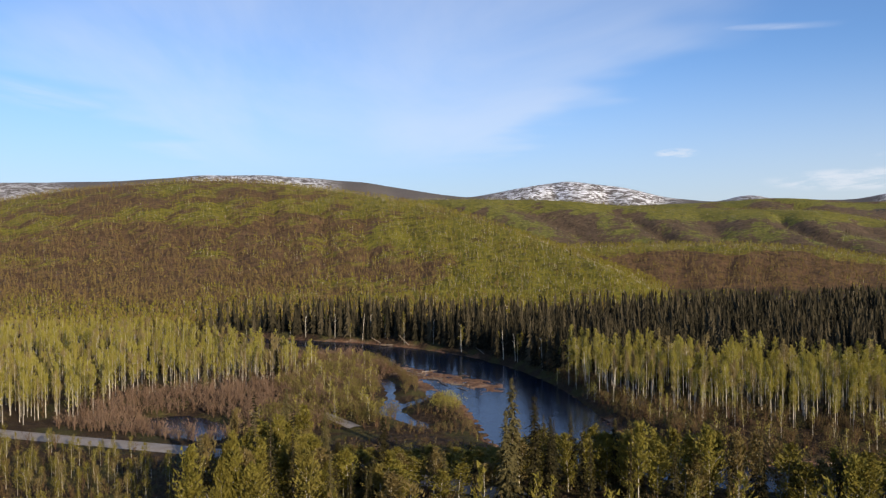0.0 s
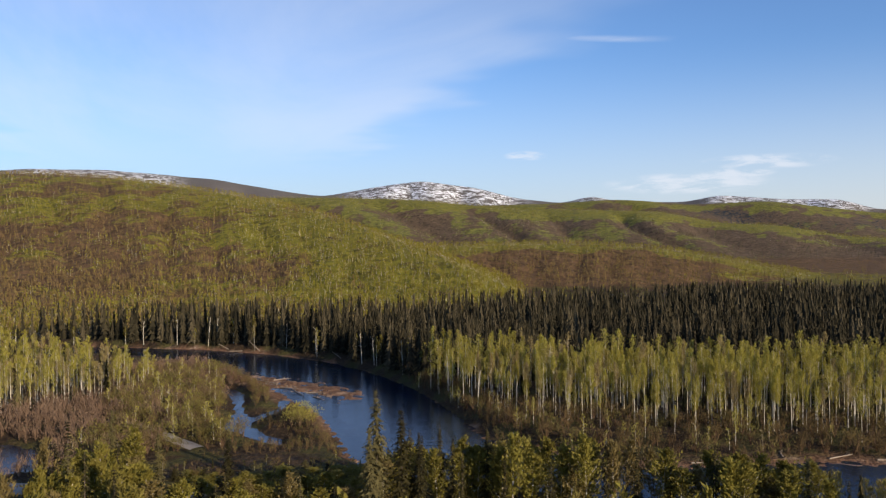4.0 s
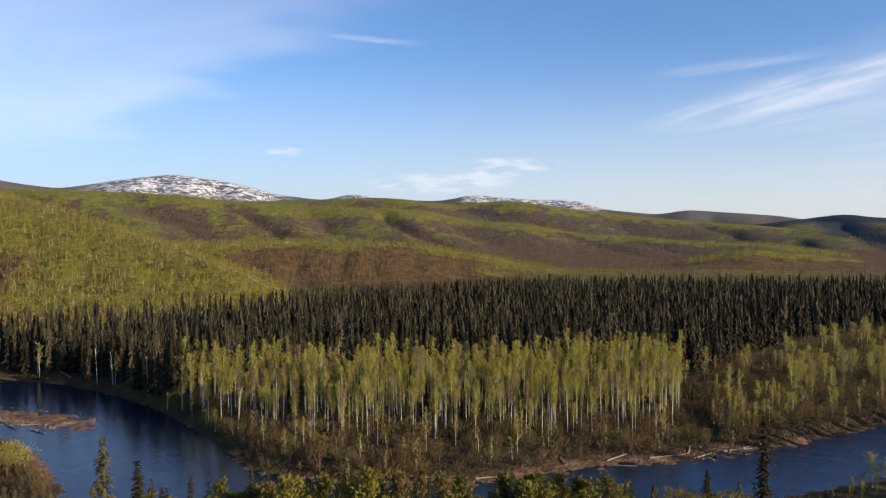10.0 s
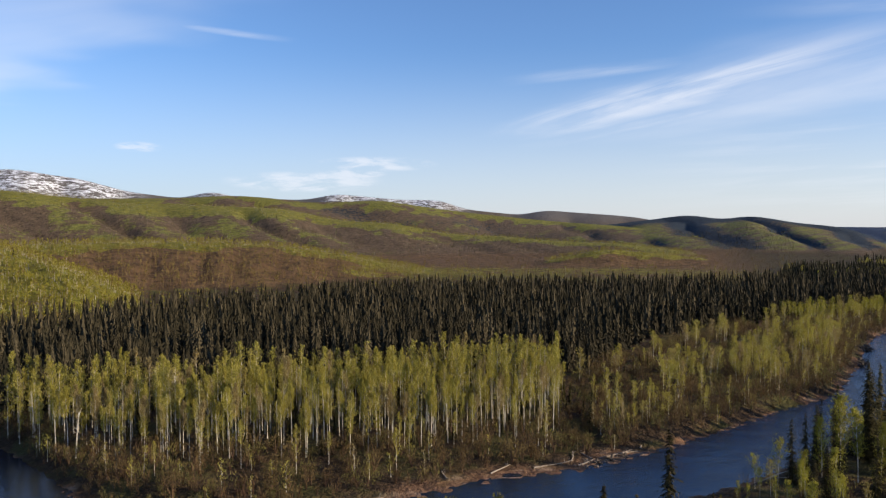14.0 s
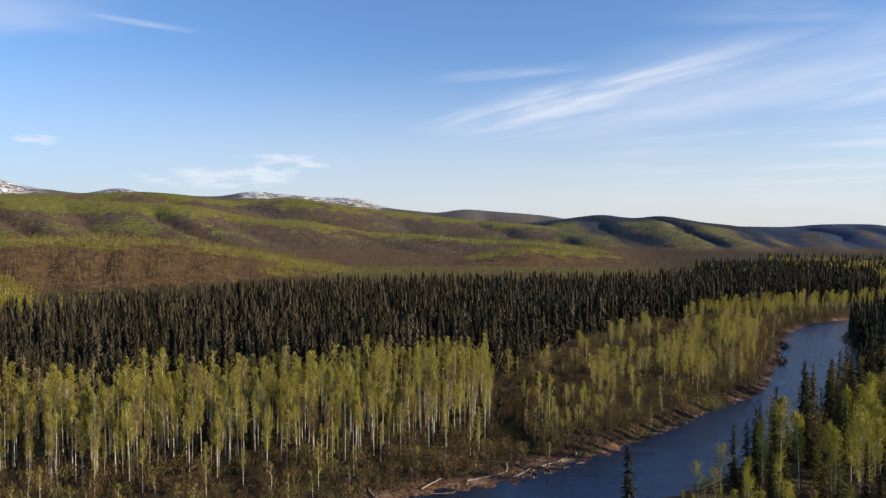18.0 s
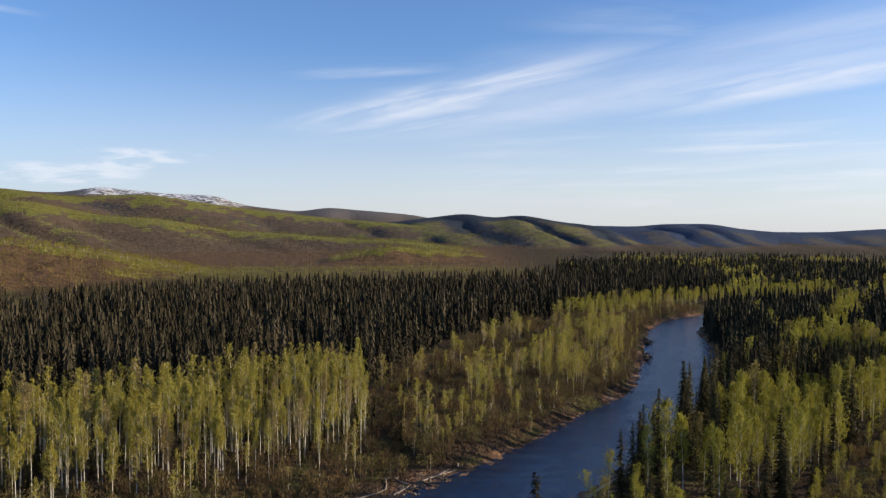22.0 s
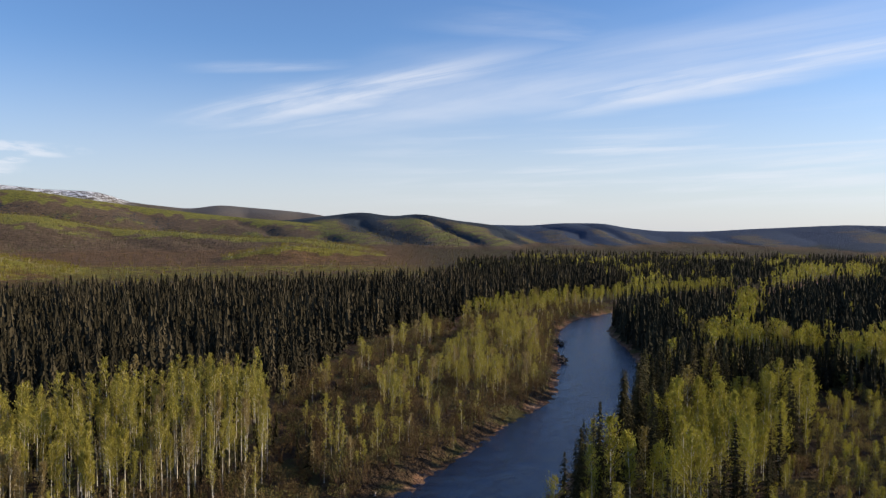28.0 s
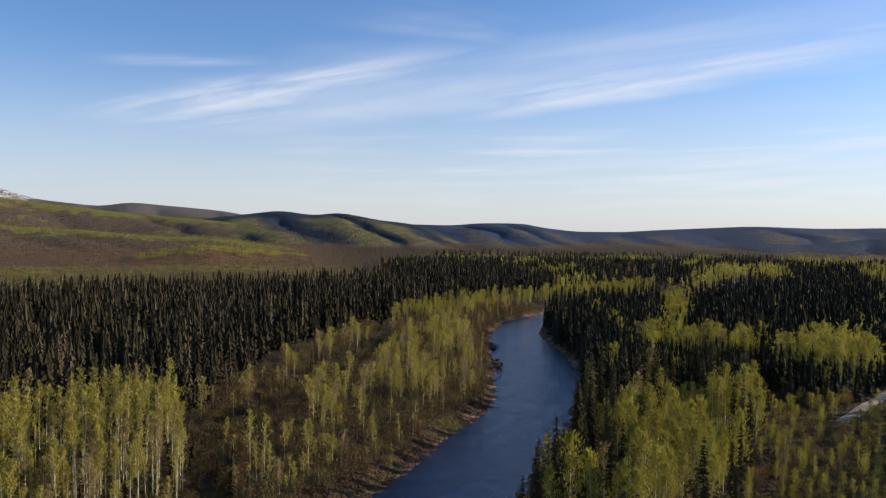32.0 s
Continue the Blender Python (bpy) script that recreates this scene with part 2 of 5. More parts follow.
def ground_material():
    m, n = material("valley_ground")
    geo = n.add("ShaderNodeNewGeometry")
    pos = geo.outputs["Position"]
    fine, mid, big = n.noise(pos, 1.6, 6.0, 0.65), n.noise(pos, 0.11, 5.0, 0.6), n.noise(pos, 0.0075, 6.0, 0.62)
    huge = n.noise(pos, 0.0026, 4.0, 0.55, 0.6)
    # Forest litter, its colour kept dark for the shade under the trees.
    shaded_litter = n.mix(n.ramp(fine, 0.3, 0.7), rgb(0.030, 0.020, 0.012), rgb(0.078, 0.050, 0.028))
    shaded_litter = n.mix(n.ramp(mid, 0.45, 0.62), shaded_litter, rgb(0.070, 0.062, 0.022))
    # upland: leafing birch in green, bare stands in reddish brown, dark spruce; haze is painted as grey on the farther
    # ridges and blue on the far hills
    tone = n.ramp(n.noise(pos, 0.07, 6.0, 0.7), 0.3, 0.7)
    haze_grey = n.add("ShaderNodeAttribute", attribute_name="haze_grey").outputs["Fac"]
    green = n.mix(haze_grey, n.mix(tone, rgb(0.125, 0.108, 0.018), rgb(0.250, 0.225, 0.032)), n.mix(tone, rgb(0.110, 0.116, 0.040), rgb(0.205, 0.210, 0.062)))
    brown = n.mix(haze_grey, n.mix(tone, rgb(0.092, 0.054, 0.028), rgb(0.180, 0.106, 0.054)), n.mix(tone, rgb(0.090, 0.068, 0.050), rgb(0.158, 0.122, 0.084)))
    leafing = n.add("ShaderNodeAttribute", attribute_name="leafing").outputs["Fac"]
    mottle = n.math("ADD", n.math("MULTIPLY", n.math("SUBTRACT", big, 0.5), 0.7), n.math("MULTIPLY", n.math("SUBTRACT", mid, 0.5), 1.1))
    hill = n.mix(n.ramp(n.math("ADD", leafing, mottle), 0.34, 0.56), brown, green)
    dark = n.add("ShaderNodeAttribute", attribute_name="conifer_shade").outputs["Fac"]
    # The bluer spruce tone of the far hills has distance haze mixed in.
    spruces = n.mix(n.ramp(haze_grey, 0.6, 0.9), n.mix(mid, rgb(0.018, 0.027, 0.036), rgb(0.038, 0.049, 0.056)), n.mix(mid, rgb(0.026, 0.043, 0.084), rgb(0.048, 0.068, 0.118)))
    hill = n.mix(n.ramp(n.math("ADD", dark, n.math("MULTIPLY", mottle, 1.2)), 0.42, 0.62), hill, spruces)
    # Dark specks painted in for the shadows between the hillside trees.
    tree_shade = n.math("MULTIPLY", n.ramp(n.noise(pos, 0.16, 4.0, 0.65), 0.50, 0.60), 0.5)
    hill = n.mix(tree_shade, hill, rgb(0.030, 0.026, 0.014))
    far = n.add("ShaderNodeAttribute", attribute_name="upland").outputs["Fac"]
    col = n.mix(far, shaded_litter, hill)
    # tundra and snow patches on the high ground
    high = n.add("ShaderNodeAttribute", attribute_name="alpine").outputs["Fac"]
    col = n.mix(high, col, n.mix(mid, rgb(0.092, 0.082, 0.077), rgb(0.155, 0.137, 0.125)))
    lines = n.noise(n.add("ShaderNodeMapping", {"Vector": pos, "Scale": (1, 1, 4.0)}).outputs[0], 0.021, 8.0, 0.70, 1.2)
    snow = n.math("MULTIPLY", n.add("ShaderNodeAttribute", attribute_name="snow").outputs["Fac"], n.ramp(lines, 0.485, 0.54))
    col = n.mix(snow, col, rgb(0.76, 0.77, 0.80))
    shore = n.add("ShaderNodeAttribute", attribute_name="shore").outputs["Fac"]
    gravel = n.mix(n.ramp(n.noise(pos, 0.8, 6.0, 0.7), 0.3, 0.7), rgb(0.100, 0.050, 0.028), rgb(0.265, 0.150, 0.088))
    gravel = n.mix(n.ramp(n.noise(pos, 0.22, 5.0, 0.6), 0.50, 0.66), gravel, n.mix(fine, rgb(0.24, 0.145, 0.092), rgb(0.39, 0.265, 0.18)))
    col = n.mix(shore, col, gravel)
    finish(n, col, 0.95, n.math("ADD", fine, n.math("MULTIPLY", n.noise(pos, 0.09, 6.0, 0.75), 24.0)), 0.8, 0.35, 0.1)
    return m


def water_material():
    m, n = material("river_water")
    pos = n.add("ShaderNodeNewGeometry").outputs["Position"]
    flow = n.add("ShaderNodeMapping", {"Vector": pos, "Scale": (1.0, 1.6, 1.0)}).outputs[0]
    ruffled = n.ramp(n.noise(flow, 0.16, 5.0, 0.7, 0.3), 0.32, 0.68, 0.65, 1.3)
    ruffled = n.math("MULTIPLY", ruffled, n.ramp(n.add("ShaderNodeSeparateXYZ", {0: pos}).outputs[0], 60.0, 190.0, 0.07, 0.33))
    ripple = n.math("MULTIPLY", ruffled, n.math("ADD", n.math("MULTIPLY", n.noise(flow, 1.7, 4.0, 0.65), 1.7), n.math("MULTIPLY", n.noise(flow, 0.42, 4.0, 0.6), 2.6)))
    normal = n.add("ShaderNodeBump", {"Height": ripple, "Strength": 1.0, "Distance": 0.19}).outputs[0]
    # The bluer body downstream paints in the brighter sky reflected there.
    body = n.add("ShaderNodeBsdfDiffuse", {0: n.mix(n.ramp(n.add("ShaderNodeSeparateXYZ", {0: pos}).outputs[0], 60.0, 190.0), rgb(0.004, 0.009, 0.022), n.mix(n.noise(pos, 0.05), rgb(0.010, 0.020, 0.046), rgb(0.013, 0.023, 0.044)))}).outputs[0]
    gloss = n.add("ShaderNodeBsdfGlossy", {"Color": rgb(0.76, 0.84, 0.95), "Roughness": 0.03, "Normal": normal}).outputs[0]
    share = n.add("ShaderNodeFresnel", {"IOR": 1.33, "Normal": normal}).outputs[0]
    n.add("ShaderNodeOutputMaterial", {0: n.add("ShaderNodeMixShader", {0: share, 1: body, 2: gloss}).outputs[0]})
    return m


def gravel_material():
    m, n = material("road_gravel")
    pos = n.add("ShaderNodeNewGeometry").outputs["Position"]
    grain = n.noise(pos, 5.0, 6.0, 0.7)
    col = n.mix(n.ramp(grain, 0.3, 0.7), rgb(0.23, 0.20, 0.17), rgb(0.36, 0.32, 0.28))
    finish(n, n.mix(n.ramp(n.noise(pos, 0.4, 4.0), 0.4, 0.7), col, rgb(0.24, 0.20, 0.16)), 0.95, grain, 0.4, 0.03)
    return m


GROUND, WATER, GRAVEL = ground_material(), water_material(), gravel_material()


# ---- the plan ----
def smooth(v, low, high):
    k = np.clip((v - low) / (high - low), 0, 1)
    return k * k * (3 - 2 * k)


FAR_BANK = [(-420, 330), (-300, 352), (-200, 350), (-120, 338), (-69, 324), (-33, 308), (-9, 291), (9, 271), (21, 249), (29, 226), (34, 203), (36, 180), (38, 164), (49, 149), (58, 140), (76, 136), (97, 134), (108, 129), (133, 127), (180, 129), (207, 129), (236, 138), (258, 145), (293, 158), (323, 167), (361, 174), (399, 167), (450, 140), (540, 110), (700, 80)]
NEAR_BANK = [(700, 50), (540, 78), (450, 105), (415, 135), (385, 158), (340, 153), (318, 145), (284, 129), (252, 118), (200, 110), (150, 107), (124, 107), (100, 110), (75, 116), (46, 126), (25, 137), (13, 147), (9, 158), (7, 176), (5, 191), (1, 205), (-6, 225), (-14, 247), (-27, 272), (-63, 300), (-120, 314), (-200, 328), (-300, 330), (-420, 308)]
RIVER = np.array(FAR_BANK + NEAR_BANK, float)
# The second pool is added to stand in for a dark patch among the trees.
POOLS = [(256, 184, 14, 5, -0.35), (228, 69, 9, 5, -0.3)]
PONDS = [np.array(p, float) for p in (
    [(-19, 188), (-16, 194), (-16, 201), (-18, 216), (-23, 232), (-17, 231), (-13, 222), (-12, 205), (-10, 196), (-6, 203), (-6, 214), (-1, 211), (-3, 198), (-9, 190), (-9, 185), (-6, 178), (-2, 174), (-2, 165), (-7, 170), (-14, 179)],
    [(-72, 181), (-61, 185), (-50, 176), (-42, 161), (-50, 157), (-64, 165)])]
ROAD = [(-300, 232), (-160, 182), (-81, 155), (-43, 143), (-20, 135), (0, 124), (25, 108), (50, 84), (80, 60), (110, 42), (165, 30), (220, 28), (254, 38), (300, 15), (350, -40), (380, -120)]
SPUR = [(262, 38), (240, 47), (224, 53), (214, 57)]
TRACK = [(-37, 187), (-32, 181), (-27, 174), (-22, 167), (-19, 163)]


# an old channel behind the point: a damp ditch that ends in a bare tan bank
OXBOW = np.array([(121, 133), (124, 142), (131, 151), (156, 168), (189, 177), (225, 184), (256, 186), (304, 205), (340, 220), (352, 212)], float)


def inside(p, poly):
    """Which of the points lie in the polygon."""
    q, odd = np.roll(poly, -1, 0), np.zeros(len(p), bool)
    for a, b in zip(poly, q):
        if a[1] != b[1]:
            odd ^= ((a[1] > p[:, 1]) != (b[1] > p[:, 1])) & (p[:, 0] < (b[0] - a[0]) * (p[:, 1] - a[1]) / (b[1] - a[1]) + a[0])
    return odd


def reach(p, line):
    """Distance of each point from a polyline."""
    best = np.full(len(p), 1e9)
    for a, b in zip(line[:-1], line[1:]):
        d = b - a
        k = np.clip(((p - a) @ d) / (d @ d), 0, 1)
        best = np.minimum(best, np.hypot(*(p - a - k[:, None] * d).T))
    return best


def waves(p, size, seed, octaves=4):
    """Cheap smooth noise from turned sine waves, about -1 to 1."""
    rng, out, amp = np.random.RandomState(seed), np.zeros(len(p)), 1.0
    for k in range(octaves):
        for _ in range(3):
            a, ph = rng.uniform(0, 2 * np.pi), rng.uniform(0, 2 * np.pi, 2)
            u, v = p[:, 0] * math.cos(a) + p[:, 1] * math.sin(a), -p[:, 0] * math.sin(a) + p[:, 1] * math.cos(a)
            out += amp * np.sin(2 * np.pi * u / size + ph[0]) * np.sin(2 * np.pi * v / (size * 1.31) + ph[1]) / 1.7
        size, amp = size / 2.1, amp * 0.5
    return out


# Ridges: bearing (degrees), rise of the crest over eye level per metre of distance; then bearing and distance of the crest; foot and back widths.
EYE_LEVEL = 42.0
RIDGES = [
    ("near_hill", [(-60, .035), (-40, .045), (-30, .0487), (-26.7, .0609), (-23.2, .0678), (-19.6, .0748), (-16.5, .0774), (-11.8, .0739), (-7.7, .0661), (-3.5, .0557), (.7, .0409), (3.6, .027), (6.6, .0078), (9, -.007), (11.5, -.0235), (13.9, -.0417), (16.6, -.066), (20, -.12)],
     [(-60, 1400), (-30, 1300), (-16, 1150), (-8, 1000), (0, 800), (6, 640), (12, 500), (17, 470)], [(-60, 900), (-30, 880), (-16, 740), (-8, 600), (0, 420), (6, 270), (12, 110), (17, 60)], 330),
    ("red_hill", [(6, -.012), (10, -.007), (13.5, -.0071), (17, -.006), (21.4, -.0065), (26, -.0118), (30, -.023), (33.8, -.037), (37.8, -.051), (41, -.06)],
     [(6, 700), (25, 730), (33, 760), (41, 720)], [(6, 180), (25, 190), (41, 130)], 170),
    ("knoll", [(41, -.06), (42.9, -.0415), (46.2, -.0277), (49, -.0185), (52.7, -.0238), (56.2, -.031), (59.7, -.0395), (62, -.05)],
     [(41, 960), (49, 990), (56, 1060), (62, 1100)], [(41, 110), (62, 110)], 110),
    ("green_ridge", [(-10, .05), (.8, .0526), (6.2, .051), (9.2, .0484), (16.3, .036), (22, .034), (26.5, .031), (30.3, .0165), (34.4, .0125), (38.4, -.001), (42.3, -.004), (46.5, -.0105), (50.7, -.0135), (54.9, -.0235), (58.7, -.0305), (62, -.04)],
     [(-10, 1750), (30, 1700), (40, 1600), (50, 1400), (62, 1250)], [(-10, 640), (30, 620), (38, 420), (45, 300), (62, 120)], 360),
    ("main_ridge", [(0, .043), (10, .040), (16.7, .0422), (19.9, .0437), (23.3, .047), (25.4, .0445), (28.4, .039), (33.7, .0413), (36.9, .0333), (40.2, .0252), (43.5, .019), (46.8, .0133), (50.9, .0081), (56, -.004), (61, -.02)],
     [(0, 2700), (45, 2700), (61, 2100)], [(0, 700), (45, 750), (61, 500)], 450),
    ("dark_hills", [(42, .004), (47, .008), (50, .0065), (53.1, .0128), (55.7, .0183), (57.9, .0125), (59.7, .0165), (61.1, .013), (62.6, .0082), (64.8, .004), (66, 0), (67.3, -.011), (69.8, -.02), (73, -.03)],
     [(42, 3400), (64, 3200), (67, 2800), (70, 2400), (73, 2100)], [(42, 1300), (56, 1900), (64, 2000), (73, 1150)], 500),
    ("snow_peaks", [(-60, .05), (-31.5, .065), (-26.7, .068), (-22.5, .0712), (-17.3, .08), (-12.6, .081), (-9.3, .077), (-5.6, .072), (-1, .0584), (2, .0515), (4.9, .061), (7.4, .0677), (9.1, .0715), (13.1, .0625), (16.4, .0475), (19.6, .041), (21.7, .0500), (23.8, .0415), (28.4, .0402), (30.5, .0478), (34.6, .0410), (38.1, .0395), (40.1, .0274), (44, .0205), (45.9, .0262), (48.4, .0225), (50.3, .02), (52.2, .0168), (54, .011), (60, .004)],
     [(-60, 4450), (60, 4450)], [(-60, 1200), (60, 1000)], 400),
    ("far_blue_hills", [(54, 0), (60, .002), (65, .0033), (68.3, .0023), (70.4, .0056), (73.7, .0053), (74.9, .0005), (77.4, -.0042), (80.6, -.0042), (83.3, -.001), (89.3, .0042), (93.5, .002), (97.3, .0033), (110, .004), (130, -.004)],
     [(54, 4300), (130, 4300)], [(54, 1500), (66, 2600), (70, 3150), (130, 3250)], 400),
    ("low_hill", [(81, -.04), (85.2, -.0227), (88.5, -.015), (92, -.0153), (96.9, -.003), (102, .002), (115, .006), (135, -.03)],
     [(81, 1650), (88, 1750), (96, 1900), (135, 1900)], [(81, 450), (96, 800), (135, 800)], 500),
]


def curve(table, az):
    keys, values = zip(*table)
    return sum(np.interp(az + d, keys, values) * k for d, k in ((-0.7, 0.25), (0, 0.5), (0.7, 0.25)))


def beach(p):
    """Weight of the wide low beach on the far bank, below the aspens."""
    return 0.95 * smooth(p[:, 0], 50, 68) * smooth(-p[:, 0], -137, -118) * (p[:, 1] > 130 - 0.19 * (p[:, 0] - 60)) * (p[:, 1] < 165)


def terrain(p):
    """Height, and the weights of upland, alpine ground, snow and bare shore, at points of the plan."""
    az, r = np.degrees(np.arctan2(p[:, 0], p[:, 1])), np.hypot(p[:, 0], p[:, 1])
    d_bank = reach(p, np.vstack([RIVER, RIVER[:1]]))
    wet = inside(p, RIVER)
    d = np.where(wet, -d_bank, d_bank)
    lumps = waves(p, 23.0, 3, 4)
    # gravel bar at the inner bend and the sandy point across it
    bar = np.maximum(np.exp(-(((p[:, 0] + 8) / 13) ** 2 + ((p[:, 1] - 224) / 24) ** 2) * 1.0), beach(p))
    run = 5.0 + (4.0 + 12.0 * (p[:, 0] > 30)) * bar
    z = np.where(d > 0, 1.9 * smooth(d, 0, run) ** 1.2 + 0.25 * lumps * smooth(d, 1, 8), -0.9 * smooth(-d, 0, 5))
    z = z + np.where(d < 3, 0.10 * waves(p, 5.0, 9, 3) * (1 - smooth(np.abs(d), 0, 3)), 0)
    z = z * (1 - (0.25 + 0.3 * (p[:, 0] > 30)) * bar * (d > 0))
    # gravel shoals run out from the inner bend into the current
    along, across = p[:, 0] * 0.55 - (p[:, 1] - 230) * 0.835, p[:, 0] * 0.835 + (p[:, 1] - 230) * 0.55
    shoal = np.exp(-((along / 27) ** 4 + ((across - 2.5 * np.sin(along / 9)) / 6.2) ** 2))
    z = np.maximum(z, 0.40 * smooth(shoal, 0.15, 0.8) + 0.24 * waves(np.stack([along * 0.5, across * 1.4], 1), 6.0, 8, 3) - 0.24 - 0.9 * (shoal < 0.12))
    for pond in PONDS:
        k = np.where(inside(p, pond), 1.0, -1.0) * reach(p, np.vstack([pond, pond[:1]])) + 0.6 * waves(p, 9.0, 12, 3) - 0.9
        z = np.where(wet, z, np.minimum(z, 0.75 - 0.9 * smooth(k, -2.5, 1.2)) * smooth(k, -6.0, -2.0) + z * (1 - smooth(k, -6.0, -2.0)))
    for x, y, a, b, depth in POOLS:
        k = np.exp(-(((p[:, 0] - x) / a) ** 2 + ((p[:, 1] - y) / b) ** 2))
        z = np.where(wet, z, z - (z + depth + 0.12 * lumps) * smooth(k, 0.25, 0.6))
    old = reach(p, OXBOW)
    z = np.where(wet, z, z - np.maximum(z - 0.25, 0) * (1 - smooth(old, 1.5, 5.0)))
    road = reach(p, np.array(ROAD, float))
    z = z + (2.2 - z) * (1 - smooth(road, 4.5, 9.0)) * np.where(d > 2, 1, 0)
    steep = smooth(p[:, 1], 150, 175) * smooth(-p[:, 1], -290, -270) * (p[:, 0] > 12) * (p[:, 0] < 60)
    shore = np.where((d > -6) & (shoal < 0.1), 1 - smooth(d + 1.9 * lumps + 3 * steep, 0.2, 1.9 + 8 * bar), 1) * (r < 900)
    shore = np.maximum(shore, (1 - smooth(old + 0.8 * lumps, 1.0, 3.5)) * smooth(p[:, 0], 285, 310))
    upland, flat = np.zeros(len(p)), z.copy()
    leafing, conifer_shade, haze_grey, tallest = 0.46 - 0.5 * smooth(r, 850, 960), np.zeros(len(p)), np.zeros(len(p)), np.full(len(p), 0.5)
    for k, (name, rise, where, foot, back) in enumerate(RIDGES):
        ok = (az > rise[0][0] - 1) & (az < rise[-1][0] + 1)
        rc = curve(where, az)
        top = EYE_LEVEL + curve(rise, az) * rc
        top = np.where(ok, top, -50) - (7.5, 6, 6, 6, 7, 0, 0, 0, 4)[k]
        f = curve(foot, az)
        s = smooth(r, rc - f, rc)
        # gullies run down the slope and fade at the crest and the foot
        sway = az * (0.9, 1.1, 1.0, 0.62, 0.55, 1.25, 0.8, 0.5, 0.8)[k] + (r - rc) * (0.004, 0.004, 0.004, 0.0078, 0.0055, 0.0022, 0.001, 0.0014, 0.001)[k] + (0.55 if k < 3 else 0.25) * waves(p, 0.30 * np.median(rc), 20 + k, 2)
        if name in ("green_ridge", "main_ridge"):
            turn = az - 9.0 * (1 - np.clip((r - rc + f) / f, 0, 1)) + 0.9 * waves(p, 700.0, 18 + k, 3)
            heads = (-30, -20, -13, -4, 1, 9, 12.5, 20, 23, 31, 37, 41, 50, 54, 63, 70) if name == "green_ridge" else (-30, -20, -8, 2, 6, 15, 21, 24, 33, 42, 46, 55, 60, 70)
            sway = np.interp(turn, heads, np.arange(len(heads)) * np.pi + np.pi / 2)
        if name == "dark_hills":
            # broad uneven spurs that slant down the valley
            turn = az - 6.5 * (1 - np.clip((r - rc + f) / f, 0, 1)) + 0.5 * waves(p, 900.0, 19, 2)
            sway = np.interp(turn, (34, 41, 46, 49, 56.5, 59.5, 65.5, 68, 72), np.arange(9) * np.pi + np.pi / 2)
        if name == "far_blue_hills":
            turn = az - 5.0 * (1 - np.clip((r - rc + f) / f, 0, 1)) + 0.4 * waves(p, 1100.0, 29, 2)
            sway = np.interp(turn, (50, 60, 66, 69.5, 72, 77, 79.5, 87, 90, 97, 102, 115, 140), np.arange(13) * np.pi + np.pi / 2)
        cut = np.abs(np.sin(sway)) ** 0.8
        s = np.clip(s - (0.05, 0.10, 0.12, 0.20, 0.20, 0.30, 0.15, 0.26, 0.4)[k] * s * (1 - s) * 4 * (0.6 - cut), 0, 1)
        h = top * s * (1 - 0.85 * smooth(r, rc + 0.02 * f, rc + back))
        upland = np.maximum(upland, smooth(h, 1.0, 5.0))
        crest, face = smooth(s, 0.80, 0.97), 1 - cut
        fine, broad = waves(p, 65.0, 55 + k, 3), waves(p, 210.0, 51 + k, 3)
        edge = s + 0.07 * fine + 0.06 * broad
        # Leafing crest strips; sunlight on crests and spurs is also painted into the green.
        lit_rim = (0.0, smooth(edge, 0.80, 0.92), smooth(edge, 0.55, 0.80), smooth(edge, 0.70, 0.84), smooth(edge, 0.74, 0.88), 0.0, 0.0, 0.0, 0.0)[k]
        green = (0.40 + 0.26 * smooth(az, -22, 10) - 0.22 * smooth(-s, -0.55, -0.15) * smooth(-az, -2, 14) + 0.20 * broad + 0.17 * fine,
                 -0.25 + 1.1 * lit_rim + 0.72 * smooth(az, 24, 33) + 0.6 * smooth(-az, -16, -11) + 0.26 * fine,
                 -0.25 + 1.2 * lit_rim + 0.25 * cut + 0.2 * fine,
                 0.22 - 0.12 * smooth(az, 24, 34) - 0.55 * (1 - smooth(s, 0.25, 0.6)) * smooth(az, 34, 42) + (0.5 + 0.35 * smooth(az, 10, 20)) * lit_rim + 0.20 * smooth(cut, 0.5, 0.95) + 0.24 * broad + 0.2 * fine,
                 0.06 + (0.45 + 0.45 * smooth(az, 36, 42)) * lit_rim + 0.22 * cut + 0.20 * broad + 0.18 * fine, 0.10 + 0.4 * cut + 0.2 * fine, 0.0, -0.1 + 0.5 * cut, 0.0)[k] + 0 * az
        # Spruce cover; lit spurs and shaded hollows are painted in with it.
        fir_shade = (0.05, 0.0, 0.0, 0.10 + 0.16 * face + 0.12 * broad - 0.3 * lit_rim, 0.34 + 0.2 * face - 0.5 * lit_rim, 0.80 - 0.6 * smooth(cut, 0.45, 0.9) * smooth(-s, -0.9, -0.6) + 0.1 * fine, 0.3, 1.0 - 0.55 * smooth(cut, 0.6, 0.98) * smooth(-s, -0.8, -0.45) + 0.15 * fine, 0.9)[k] + 0 * az
        # Haze put into the colour: greyer from ridge to farther ridge.
        grey = (0.15 * smooth(r, 700, 1100), 0.0, 0.05, 0.55 - 0.3 * lit_rim, 0.60 - 0.25 * lit_rim, 0.68, 1.0, 1.0, 0.8)[k] + 0 * az
        mine = h > tallest
        full = np.where(mine, smooth(h, 0.5, 7.0), 0.0)
        leafing, conifer_shade, haze_grey, tallest = leafing + (green - leafing) * full, conifer_shade + (fir_shade - conifer_shade) * full, haze_grey + (grey - haze_grey) * full, np.where(mine, h, tallest)
